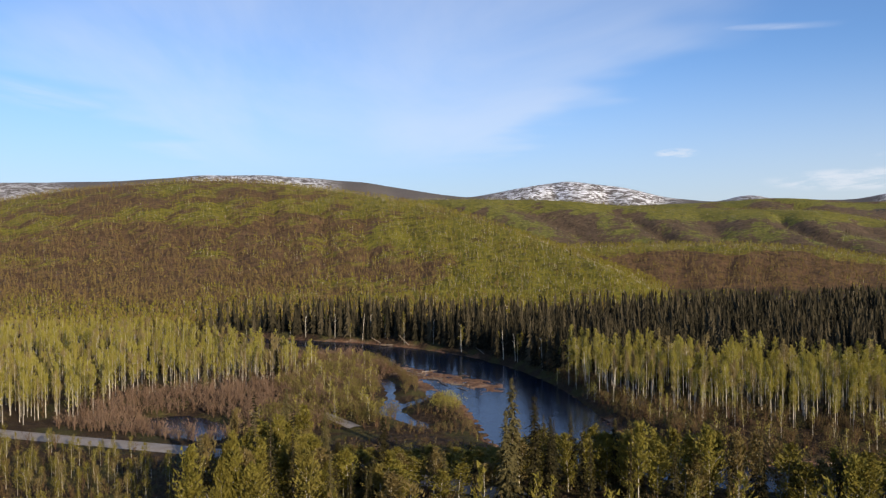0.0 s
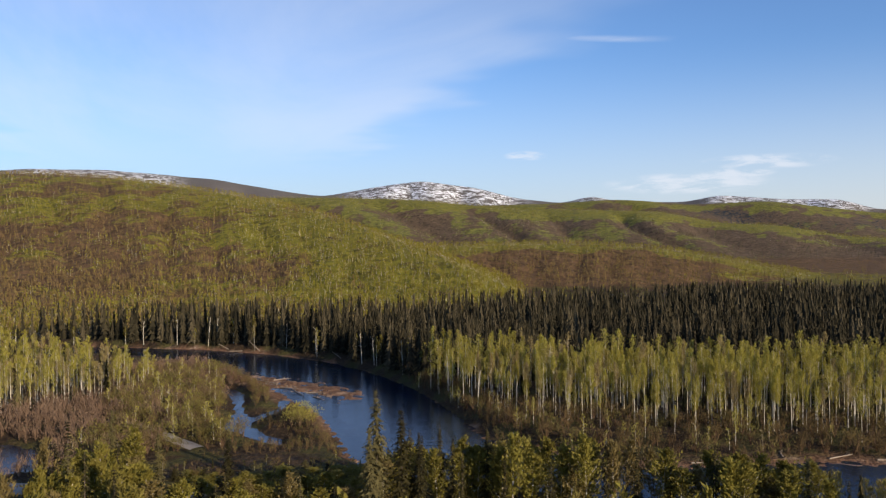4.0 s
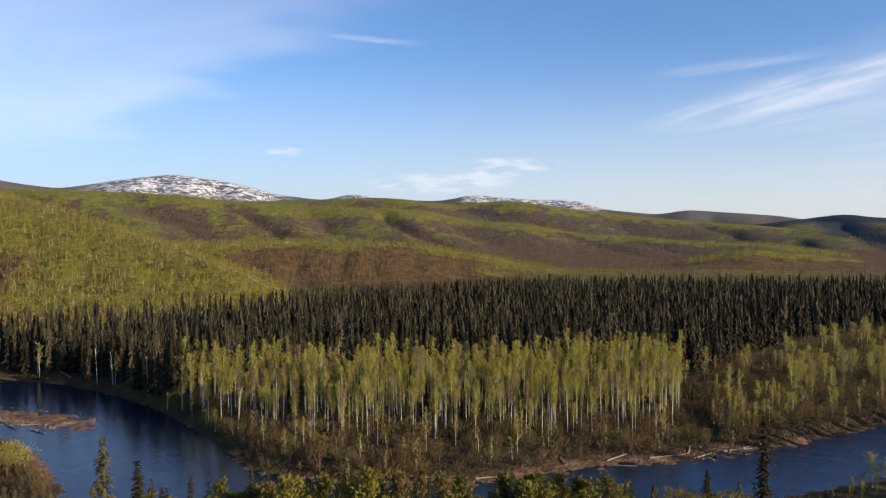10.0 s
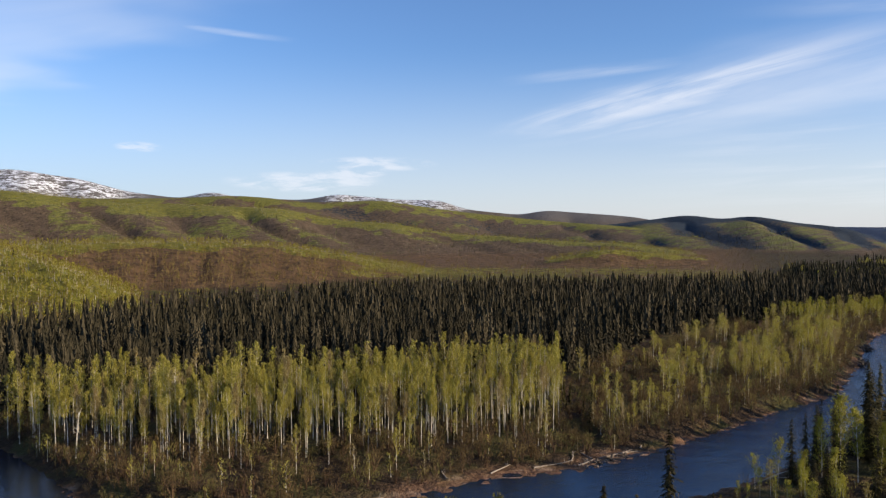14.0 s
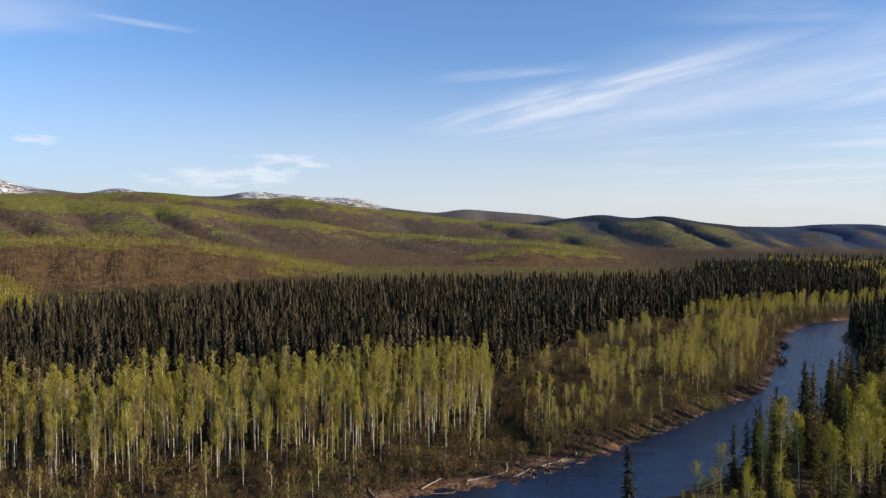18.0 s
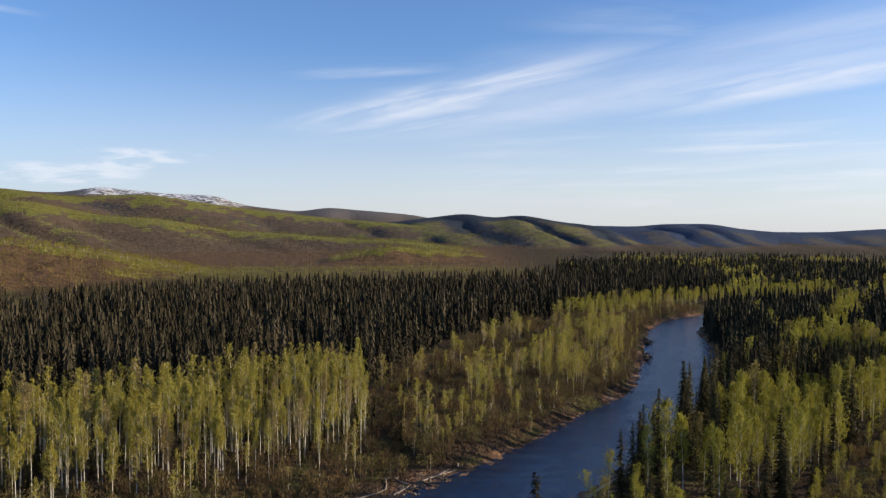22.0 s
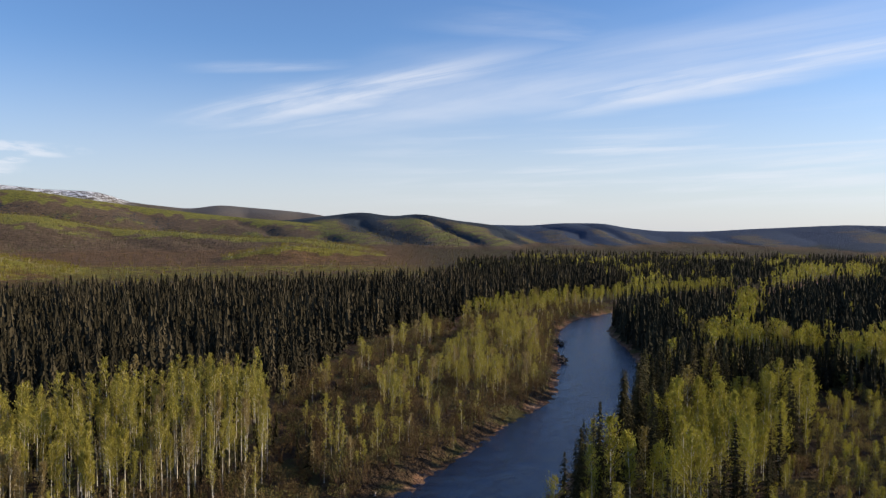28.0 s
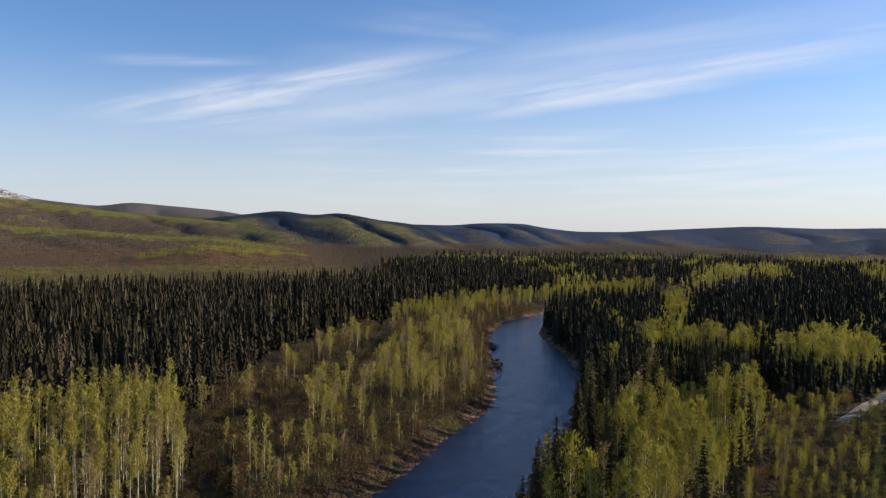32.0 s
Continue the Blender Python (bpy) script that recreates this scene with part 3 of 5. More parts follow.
        z = np.where(h > 0.5, np.maximum(z, flat + h), z)
    # East flats keep the dark litter in place of shade among far trees.
    upland = np.maximum(upland, smooth(r, 520, 900) * (1 - smooth(az, 55, 61)))
    alpine = smooth(r, 3250, 3500) * smooth(z, 130 - 80 * smooth(az, 41, 45), 210 - 80 * smooth(az, 41, 45)) * (az < 56) * (az > -60)
    capped = smooth(az, -20, -17) * smooth(-az, 7, 10) * 0.75 + smooth(az, 2.5, 6) * smooth(-az, -18, -15.5) + 0.8 * smooth(az, 19.5, 21) * smooth(-az, -24, -23) + 0.95 * smooth(az, 29, 30) * smooth(-az, -40.8, -39.5) + 0.5 * smooth(az, -40, -29) * smooth(-az, 25, 28)
    snow = smooth(r, 3500, 3700) * smooth(z + 55 * smooth(az, 28, 36) + 20 * waves(p, 400.0, 41, 3), 165, 255) * np.clip(capped, 0, 1)
    conifer_shade = np.where(tallest > 0.6, conifer_shade, 0.0)
    return z, upland, alpine, snow, shore, leafing, conifer_shade, haze_grey


# ---- mesh helpers ----
def mesh_of(name, verts, faces, mats, index=None, flat=True):
    me = bpy.data.meshes.new(name)
    verts, faces = np.asarray(verts, np.float32), np.asarray(faces, np.int32)
    size = faces.shape[1]
    me.vertices.add(len(verts)), me.loops.add(faces.size), me.polygons.add(len(faces))
    me.vertices.foreach_set("co", verts.ravel())
    me.loops.foreach_set("vertex_index", faces.ravel())
    me.polygons.foreach_set("loop_start", np.arange(0, faces.size, size, dtype=np.int32))
    for m in mats:
        me.materials.append(m)
    if index is not None:
        me.polygons.foreach_set("material_index", np.asarray(index, np.int32))
    me.polygons.foreach_set("use_smooth", np.full(len(faces), not flat))
    me.update(calc_edges=True)
    return me


def part(name, data, parent, label=""):
    ob = new(name, data)
    ob.parent = parent
    return tagged(ob, label)


# ---- ground, water, road ----
def build_ground():
    az = np.concatenate([np.arange(-180, -50, 3.0), np.arange(-50, -34, 1.0), np.arange(-34, 104, 0.27), np.arange(104, 120, 1.0), np.arange(120, 180, 3.0)])
    rs = np.concatenate([[0.02, 6, 14, 25, 40, 55], 66 * 1.0075 ** np.arange(0, 222), 66 * 1.0075 ** 221 * 1.0155 ** np.arange(1, 174)])
    cx, cy = 15.0, 30.0
    aa, rr = np.meshgrid(np.radians(az), rs, indexing="ij")
    p = np.stack([cx + rr * np.sin(aa), cy + rr * np.cos(aa)], -1).reshape(-1, 2)
    z, *weights = terrain(p)
    na, nr = len(az), len(rs)
    i, j = np.meshgrid(np.arange(na), np.arange(nr - 1), indexing="ij")
    k = (i + 1) % na
    faces = np.stack([i * nr + j, i * nr + j + 1, k * nr + j + 1, k * nr + j], -1).reshape(-1, 4)
    verts = np.column_stack([p, z])
    me = mesh_of("ground", verts, faces, [GROUND], flat=False)
    for name, values in zip(("upland", "alpine", "snow", "shore", "leafing", "conifer_shade", "haze_grey"), weights):
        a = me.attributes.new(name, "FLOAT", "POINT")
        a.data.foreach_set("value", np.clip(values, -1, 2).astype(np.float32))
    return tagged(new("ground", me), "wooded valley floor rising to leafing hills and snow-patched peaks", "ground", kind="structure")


def ribbon(line, width, lift, step=4.0):
    line = np.array(line, float)
    seg = np.hypot(*np.diff(line, axis=0).T)
    s = np.concatenate([[0], np.cumsum(seg)])
    at = np.arange(0, s[-1], step)
    c = np.column_stack([np.interp(at, s, line[:, 0]), np.interp(at, s, line[:, 1])])
    for _ in range(6):
        c[1:-1] = (c[:-2] + 2 * c[1:-1] + c[2:]) / 4
    t = np.gradient(c, axis=0)
    t /= np.hypot(*t.T)[:, None]
    side = np.column_stack([-t[:, 1], t[:, 0]])
    offs = np.array([-0.5, -0.3, 0, 0.3, 0.5]) * width
    p = (c[:, None] + offs[None, :, None] * side[:, None]).reshape(-1, 2)
    z = terrain(p)[0].reshape(-1, 5)
    z = z + lift + np.array([0, 0.08, 0.12, 0.08, 0])
    n = len(c)
    i, j = np.meshgrid(np.arange(n - 1), np.arange(4), indexing="ij")
    faces = np.stack([i * 5 + j, (i + 1) * 5 + j, (i + 1) * 5 + j + 1, i * 5 + j + 1], -1).reshape(-1, 4)
    return np.column_stack([p, z.ravel()]), faces


build_ground()
WATER_EDGE = np.array([(-450, 60), (720, 30), (720, 380), (-450, 380)], float)
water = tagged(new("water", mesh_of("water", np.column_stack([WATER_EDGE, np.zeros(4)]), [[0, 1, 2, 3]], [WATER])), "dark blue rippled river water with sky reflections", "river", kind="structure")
v, f = ribbon(ROAD, 5.2, 0.05)
tagged(new("road", mesh_of("road", v, f, [GRAVEL], flat=False)), "pale grey gravel road through the trees", "road", kind="structure")
a = np.arange(28) * 2 * np.pi / 28
p = np.column_stack([132 + np.cos(a) * 7 * (1 + 0.12 * np.sin(3 * a)), 103 + np.sin(a) * 2.6])
v = np.vstack([np.column_stack([p, terrain(p)[0].clip(0.4) + 0.05]), [(132, 103, 1.35)]])
tagged(new("gravel_landing", mesh_of("gravel_landing", v, [(k, (k + 1) % 28, 28) for k in range(28)], [GRAVEL])), "small pale gravel landing above the bank", "landing", kind="structure")
v, f = ribbon(TRACK, 3.0, 0.06, 2.0)
tagged(new("track", mesh_of("track", v, f, [GRAVEL], flat=False)), "sandy track from the road towards the river", "track", kind="structure")
v, f = ribbon(SPUR, 2.6, 0.06, 3.0)
tagged(new("track", mesh_of("spur_track", v, f, [GRAVEL], flat=False)), "short grey gravel track off the road", "track", kind="structure")


# ---- plants ----
def tube(points, radii, sides):
    """A tapered tube along points, as triangles."""
    points = np.asarray(points, float)
    a = np.arange(sides) * 2 * np.pi / sides
    ring = np.stack([np.cos(a), np.sin(a), np.zeros(sides)], 1)
    d = points[-1] - points[0]
    d /= np.linalg.norm(d)
    u = np.cross(d, (0.3, 0.9, 0.1))
    u /= np.linalg.norm(u)
    t = np.cross(d, u)
    verts = np.concatenate([p + r * (ring[:, :1] * u + ring[:, 1:2] * t) for p, r in zip(points, radii)])
    faces = []
    for k in range(len(points) - 1):
        for j in range(sides):
            b, c = k * sides + j, k * sides + (j + 1) % sides
            faces += [(b, c, c + sides), (b, c + sides, b + sides)]
    return verts, np.array(faces)


def join(pieces):
    verts, faces, base = [], [], 0
    for v, f in pieces:
        verts.append(v), faces.append(f + base)
        base += len(v)
    return np.concatenate(verts), np.concatenate(faces)


def leaves(centres, size, rng, axis=None, slim=0.45):
    """A loose triangle at every centre, turned at random or drawn out along an axis."""
    n = len(centres)
    a = rng.normal(size=(n, 3))
    if axis is not None:
        a = axis / np.linalg.norm(axis, axis=1)[:, None] + 0.28 * a
    a /= np.linalg.norm(a, axis=1)[:, None]
    b = np.cross(a, rng.normal(size=(n, 3)))
    b /= np.linalg.norm(b, axis=1)[:, None]
    s = (size * rng.uniform(0.6, 1.4, n))[:, None]
    v = np.stack([centres + a * s * 0.6, centres - a * s * 0.4 + b * s * slim, centres - a * s * 0.4 - b * s * slim], 1).reshape(-1, 3)
    return v, np.arange(3 * n).reshape(-1, 3)


def aspen(rng, height, count, limbs, bare=0.36, spread=1.2, leaf=0.24, sides=5, girth=0.10, slim=0.2):
    """A slim pale trunk with rising limbs and a narrow airy crown: wood and leaves as vertex and triangle arrays."""
    lean = rng.normal(0, 0.35, 2)
    ks = np.linspace(0, 1, 6)

    def axis(k):
        return np.array([lean[0] * k * k, lean[1] * k * k, height * 0.97 * k])

    wood = [tube([axis(k) for k in ks], girth * (1 - 0.88 * ks) * height / 12, sides)]
    at, ways, per = [], [], count // limbs
    for j in range(limbs):
        k = bare + (0.97 - bare) * ((j + rng.uniform(0, 1)) / limbs) ** 0.8
        u = (k - bare) / (1 - bare)
        a = rng.uniform(0, 2 * np.pi)
        out = spread * (0.12 + 2.2 * u ** 0.7 * (1 - u) ** 1.1 + 0.25 * (1 - u)) * rng.uniform(0.5, 1.15)
        start = axis(k)
        way = np.array([math.cos(a) * out, math.sin(a) * out, min(out * rng.uniform(0.9, 1.9), height * (1.0 - k) + 0.3)])
        if j % (2 if sides > 3 else 3) == 0:
            wood.append(tube([start, start + way], [0.020, 0.006], 3))
        q = rng.uniform(0.15, 1.15, per)[:, None]
        at.append(start + way * q + rng.normal(0, 0.20, (per, 3)) * (0.35 + out))
        ways.append(np.repeat((way + (0, 0, 0.5 * out))[None], per, 0))
    return join(wood), leaves(np.concatenate(at), leaf, rng, np.concatenate(ways) if slim else None, slim or 0.45)


def bush(rng, size, clumps, per, leaf):
    """A rounded willow bush: rising stems and a few soft leaf clumps over them."""
    twigs, at, ways = [], [], []
    for j in range(clumps):
        a, out = 2.4 * j + rng.uniform(-0.5, 0.5), size * rng.uniform(0.1, 0.42)
        c = np.array([math.cos(a) * out, math.sin(a) * out, size * rng.uniform(0.42, 0.72)])
        for _ in range(3):
            side = rng.normal(0, 0.03, 3)
            twigs.append((np.array([-side, side, c * (0.8, 0.8, 1.25) + rng.normal(0, 0.25, 3)]), np.array([[0, 1, 2]])))
        d = rng.normal(size=(per, 3))
        d /= np.linalg.norm(d, axis=1)[:, None]
        at.append(c + d * size * 0.32 * rng.uniform(0.6, 1.1, (per, 1)) * (1, 1, 0.95))
        ways.append(d * 0.6 + (0, 0, 0.8))
    return join(twigs), leaves(np.concatenate(at), leaf, rng, np.concatenate(ways), 0.24)


def spruce(rng, height, tiers, spikes, spread=1.5, skirt=0.06):
    """A spire of jagged drooping tiers round a straight trunk."""
    wood = tube([(0, 0, 0), (0, 0, height * 0.8)], [0.14, 0.03], 3)
    verts, faces = [], []
    lean = rng.normal(0, 0.006 * height, 2)
    for k in range(tiers):
        f = skirt + (0.96 - skirt) * (k + rng.uniform(-0.25, 0.25)) / tiers
        step = height * (1 - skirt) / tiers
        r = spread * ((1 - f) ** 0.85 + 0.07) * rng.uniform(0.72, 1.2)
        c = np.array([lean[0] * f, lean[1] * f, 0])
        b, n = len(verts), 2 * spikes
        verts.append(c + (0, 0, min(f * height + step * 1.5, height * 1.01)))
        turn = rng.uniform(0, 7)
        for j in range(n):
            a = turn + 2 * np.pi * (j + rng.uniform(-0.3, 0.3)) / n
            q = r * (rng.uniform(0.8, 1.25) if j % 2 else rng.uniform(0.40, 0.62))
            verts.append(c + (math.cos(a) * q, math.sin(a) * q, f * height - (0.32 * r if j % 2 else 0.05 * r) * rng.uniform(0.5, 1.5)))
            faces.append((b, b + 1 + j, b + 1 + (j + 1) % n))
    return wood, (np.array(verts), np.array(faces))


def fine_spruce(rng, height, whorls, spread):
    """A near spruce: whorls of drooping boughs, each a tapered spray with ragged side shoots, dense below and sparse at the tip."""
    wood = tube([(0, 0, 0), (0.05, 0, height * 0.5), (0, 0.05, height)], [0.17 * height / 15, 0.10 * height / 15, 0.012], 6)
    verts, faces = [], []
    for k in range(whorls):
        f = 0.05 + 0.95 * (k + rng.uniform(-0.3, 0.3)) / whorls
        reach_ = spread * ((1 - f) ** 0.72 + 0.05) * rng.uniform(0.65, 1.15)
        for j in range(6):
            a = rng.uniform(0, 2 * np.pi)
            out, side = np.array([math.cos(a), math.sin(a), 0]), np.array([-math.sin(a), math.cos(a), 0])
            length, droop = reach_ * rng.uniform(0.55, 1.25), rng.uniform(0.25, 0.55)
            z = np.array([0, 0, f * height])
            for q in range(5):
                u = (q + rng.uniform(0, 0.6)) / 5
                at = z + out * length * u - (0, 0, droop * length * u * u)
                way = out * rng.uniform(0.3, 0.8) + side * rng.uniform(-0.9, 0.9) - np.array([0, 0, rng.uniform(0.1, 0.7)])
                size = (0.22 + 0.34 * reach_ * (1 - 0.5 * u)) * rng.uniform(0.7, 1.2)
                across = np.cross(way, (0, 0, 1.0) if q % 2 else out + (0, 0, 0.4))
                across = across / (np.linalg.norm(across) + 1e-6) * size * 0.28
                b = len(verts)
                verts += [at + across, at - across, at + way * size]
                faces.append((b, b + 1, b + 2))
    return wood, (np.array(verts), np.array(faces))


def shrub(rng, height, stems, count, leaf=0.22):
    """A many-stemmed bush: thin rising twigs and a haze of small leaves."""
    twigs, at = [], []
    for _ in range(stems):
        a, lean = rng.uniform(0, 2 * np.pi), rng.uniform(0.1, 0.55)
        h = height * rng.uniform(0.6, 1.0)
        end = np.array([math.cos(a) * lean * h, math.sin(a) * lean * h, h])
        side = np.array([-math.sin(a), math.cos(a), 0]) * 0.035
        twigs.append((np.array([-side, side, end]), np.array([[0, 1, 2]])))
        at += [end * rng.uniform(0.35, 1.05) + rng.normal(0, 0.2, 3) for _ in range(count // stems)]
    at = np.array(at)
    return join(twigs), leaves(at, leaf * 2, rng, at * (0.35, 0.35, 1.0) + (0, 0, 0.5), 0.13)


R = np.random.RandomState


def scatter(poly, spacing, seed, keep=None):
    """Jittered points in a polygon."""
    rng = np.random.RandomState(seed)
    poly = np.array(poly, float)
    lo, hi = poly.min(0), poly.max(0)
    g = np.stack(np.meshgrid(np.arange(lo[0], hi[0], spacing), np.arange(lo[1], hi[1], spacing)), -1).reshape(-1, 2)
    g = g + rng.uniform(-0.55, 0.55, g.shape) * spacing
    g = g[inside(g, poly)]
    d = reach(g, np.vstack([RIVER, RIVER[:1]]))
    ok = (~inside(g, RIVER)) & (d > 1.3) & (reach(g, np.array(ROAD, float)) > 3.5) & (reach(g, np.array(SPUR, float)) > 2.2) & (reach(g, np.array(TRACK, float)) > 1.5) & (reach(g, OXBOW) > 2.2)
    for x, y, a, b, _ in POOLS:
        ok &= ((g[:, 0] - x) / a) ** 2 + ((g[:, 1] - y) / b) ** 2 > 1.1
    for pond in PONDS:
        ok &= ~inside(g, pond)
    ok &= d > beach(g) * (6.5 + 1.5 * waves(g, 14.0, 134, 2))
    if keep is not None:
        ok &= keep(g, rng)
    return g[ok]


def plant(points, variants, rng, low=0.8, high=1.2, sink=0.1, caps=None):
    """Copies of variants (wood, leaves), turned and scaled, joined into two triangle soups."""
    z = terrain(points)[0] - sink
    pick = rng.randint(len(variants), size=len(points))
    out = []
    for layer in range(2):
        vs, fs, ts, base = [], [], [], 0
        for k, pair in enumerate(variants):
            v, f = pair[layer]
            idx = np.where(pick == k)[0]
            if not len(idx):
                continue
            r2 = np.random.RandomState(k + 5)
            a, s = r2.uniform(0, 2 * np.pi, len(idx)), r2.uniform(low, high, len(idx))
            if caps is not None:
                s = np.minimum(s, caps[idx] / pair[1][0][:, 2].max())
            wdt = s * r2.uniform(0.85, 1.15, len(idx))
            ca, sa = np.cos(a) * wdt, np.sin(a) * wdt
            x = v[None, :, 0] * ca[:, None] - v[None, :, 1] * sa[:, None] + points[idx, 0, None]
            y = v[None, :, 0] * sa[:, None] + v[None, :, 1] * ca[:, None] + points[idx, 1, None]
            h = v[None, :, 2] * s[:, None] + z[idx, None]
            vs.append(np.stack([x, y, h], -1).reshape(-1, 3))
            ts.append(np.repeat(r2.rand(len(idx)), len(v)))
            fs.append((f[None] + (np.arange(len(idx)) * len(v))[:, None, None]).reshape(-1, 3) + base)
            base += len(idx) * len(v)
        out.append((np.concatenate(vs), np.concatenate(fs), np.concatenate(ts)))
    return out


def stand(name, points, variants, mats, label, seed, low=0.8, high=1.2, caps=None):
    """A whole stand of plants too many to count, as one object."""
    (v0, f0, t0), (v1, f1, t1) = plant(points, variants, np.random.RandomState(seed), low, high, 0.1, caps)
    me = mesh_of(name, np.concatenate([v0, v1]), np.concatenate([f0, f1 + len(v0)]), mats, np.concatenate([np.zeros(len(f0)), np.ones(len(f1))]))
    me.attributes.new("tree", "FLOAT", "POINT").data.foreach_set("value", np.concatenate([t0, t1]).astype(np.float32))
    return tagged(new(name, me), label, name.replace("_", " "), kind="stuff")


def prototypes(name, variants, mats, label, category, group):
    made = []
    for wood, crown in variants:
        root = tagged(new(name), label, category, group)
        part("trunk", mesh_of(name + "_trunk", *wood, [mats[0]], flat=False), root)
        part("crown", mesh_of(name + "_crown", *crown, [mats[1]], flat=False), root)
        made.append(root)
    return made


# leafing birch patches among the spruces downstream: centre and half widths
PATCHES = [(136, 90, 14, 9), (166, 84, 20, 9), (148, 93, 8, 6), (157, 84, 14, 8), (174, 89, 14, 7), (190, 80, 13, 8), (203, 74, 8, 6), (200, 62, 12, 5), (278, 88, 8, 22), (286, 50, 24, 11), (312, 97, 20, 4), (362, 101, 34, 5), (430, 106, 44, 6), (520, 111, 60, 9), (262, 60, 8, 10), (300, 20, 26, 8), (420, -20, 60, 9)]


def in_patches(p, table, soft=0.25, seed=4):
    k = 1e9
    for x, y, a, b in table:
        k = np.minimum(k, ((p[:, 0] - x) / a) ** 2 + ((p[:, 1] - y) / b) ** 2)
    return k + R(seed).normal(0, soft, len(p)) < 1


def low_ground(p):
    """The brushy clearing below the road downstream."""
    return (p[:, 0] > 112) & (p[:, 0] < 240) & (p[:, 1] < 73 - 0.06 * (p[:, 0] - 190)) & (p[:, 1] > 45)


def sight_cap(p):
    """Tallest tree allowed at each place, capped along sight lines to fit the camera's view of the south bank."""
    west = 39.5 - (0.215 + 0.055 * smooth(p[:, 0], -27, -17)) * np.hypot(p[:, 0], p[:, 1])
    mid = 39.5 - 0.334 * np.minimum(np.hypot(p[:, 0] - 3, p[:, 1] - 27), np.hypot(p[:, 0] - 8, p[:, 1] - 40) + 4)
    east = np.where(low_ground(p), 4.6, 12.0)
    k = smooth(p[:, 0], 6, 20)
    h = west * (1 - k) + mid * k
    k = smooth(p[:, 0], 95, 135)
    return np.clip(h * (1 - k) + east * k, 2.0, 13.0)


def grow(protos, points, seed, low=0.85, high=1.15, sizes=(), least=0.0):
    """Single trees: the first of each kind is moved into place, the rest are copies."""
    rng = np.random.RandomState(seed)
    z = terrain(points)[0] - 0.1
    for k, (x, y) in enumerate(points):
        s, turn = rng.uniform(low, high), rng.uniform(0, 360)
        s = sizes[k] if k < len(sizes) else s
        src = protos[k % len(protos)]
        m = pose(x, y, z[k], 0, 0, turn)
        ob = src if k < len(protos) else copy_thing(src, m)
        wide = max(s, least) * rng.uniform(0.9, 1.15)
        ob.matrix_basis = m @ Matrix.Diagonal((wide, wide, s * rng.uniform(0.93, 1.07), 1))


ASPENS = [aspen(R(k), 12.0, 1200, 40, bare=(0.30, 0.48, 0.42, 0.56, 0.36, 0.52, 0.45, 0.40)[k], spread=(1.1, 0.72, 0.9, 0.78, 1.0, 0.7, 0.85, 1.15)[k], leaf=0.27, slim=0.19) for k in range(8)] + [aspen(R(8 + k), 11.5, 260, 35, bare=0.3, spread=1.0, leaf=0.28, slim=0.17) for k in range(2)]
ASPENS_MID = [aspen(R(40 + k), 12.0, 430, 26, bare=0.22 + 0.04 * k, leaf=0.40, sides=3, slim=0.18) for k in range(7)]
BIRCHES = [aspen(R(20 + k), 11.0, 1400, 46, bare=(0.12, 0.08, 0.25, 0.15, 0.3, 0.1, 0.2)[k], spread=(1.55, 1.9, 1.35, 1.7, 1.25, 1.8, 1.5)[k], leaf=0.30, slim=0.2) for k in range(7)]
BIRCHES_LOW = [aspen(R(27 + k), 11.0, 1500, 46, bare=(0.10, 0.06, 0.16, 0.12, 0.2, 0.08)[k], spread=(1.6, 1.9, 1.4, 1.75, 1.5, 1.65)[k], leaf=0.40, slim=0.26) for k in range(6)]
BIRCHES_MID = [aspen(R(60 + k), 9.0, 460, 26, bare=0.10 + 0.04 * k, spread=1.35 + 0.12 * k, leaf=0.38, sides=3, slim=0.2) for k in range(6)]
SPRUCES = [fine_spruce(R(80 + k), 16.0, 38, (2.3, 1.9, 2.6, 2.1, 1.7, 2.4, 2.0, 2.2)[k]) for k in range(8)]
FINE_SPRUCES = [fine_spruce(R(70 + k), 16.0, 64, (2.5, 2.1, 2.8, 2.3, 2.0)[k]) for k in range(5)]
SPRUCES_MID = [spruce(R(100 + k), 13.5, 15, 5, (1.75, 1.45, 1.95, 1.6, 1.4, 1.8, 1.65)[k]) for k in range(7)]
SPRUCES_FAR = [spruce(R(120 + k), 13.0, 8, 4, 1.5 + 0.1 * k) for k in range(6)]
SPRUCES_TINY = [spruce(R(130 + k), 12.0, 4, 3, 1.5) for k in range(4)]
LOW = [aspen(R(170 + k), 9.5, 104, 13, bare=0.12, spread=1.9, leaf=0.85, sides=3, slim=0.22) for k in range(6)]
FINE = [aspen(R(190 + k), 10.5, 190, 19, bare=0.25 + 0.06 * k, spread=1.0, leaf=0.58, sides=3, slim=0.15) for k in range(5)]
FINE = [(tube([(0, 0, 0), (0, 0, 9.8)], [0.1, 0.02], 3), crown) for _, crown in FINE]
LOW = [(tube([(0, 0, 0), (0, 0, 8.5)], [0.1, 0.02], 3), crown) for _, crown in LOW]
FAR_BIRCH = [(tube([(0, 0, 0), (0, 0, 8.0)], [0.1, 0.02], 3), leaves(R(k).normal(0, 1, (16, 3)) * (0.9, 0.9, 2.0) + (0, 0, 5.2), 1.7, R(k))) for k in range(4)]
SHRUBS = [shrub(R(140 + k), 4.3, 16, 48, 0.30) for k in range(7)]
BUSHES = [bush(R(180 + k), 3.2, 4 + k % 3, 46, 0.23) for k in range(6)]
SAPLINGS = [aspen(R(150 + k), 5.0, 110, 12, bare=0.12, spread=0.9, leaf=0.28, sides=3, girth=0.12) for k in range(4)]


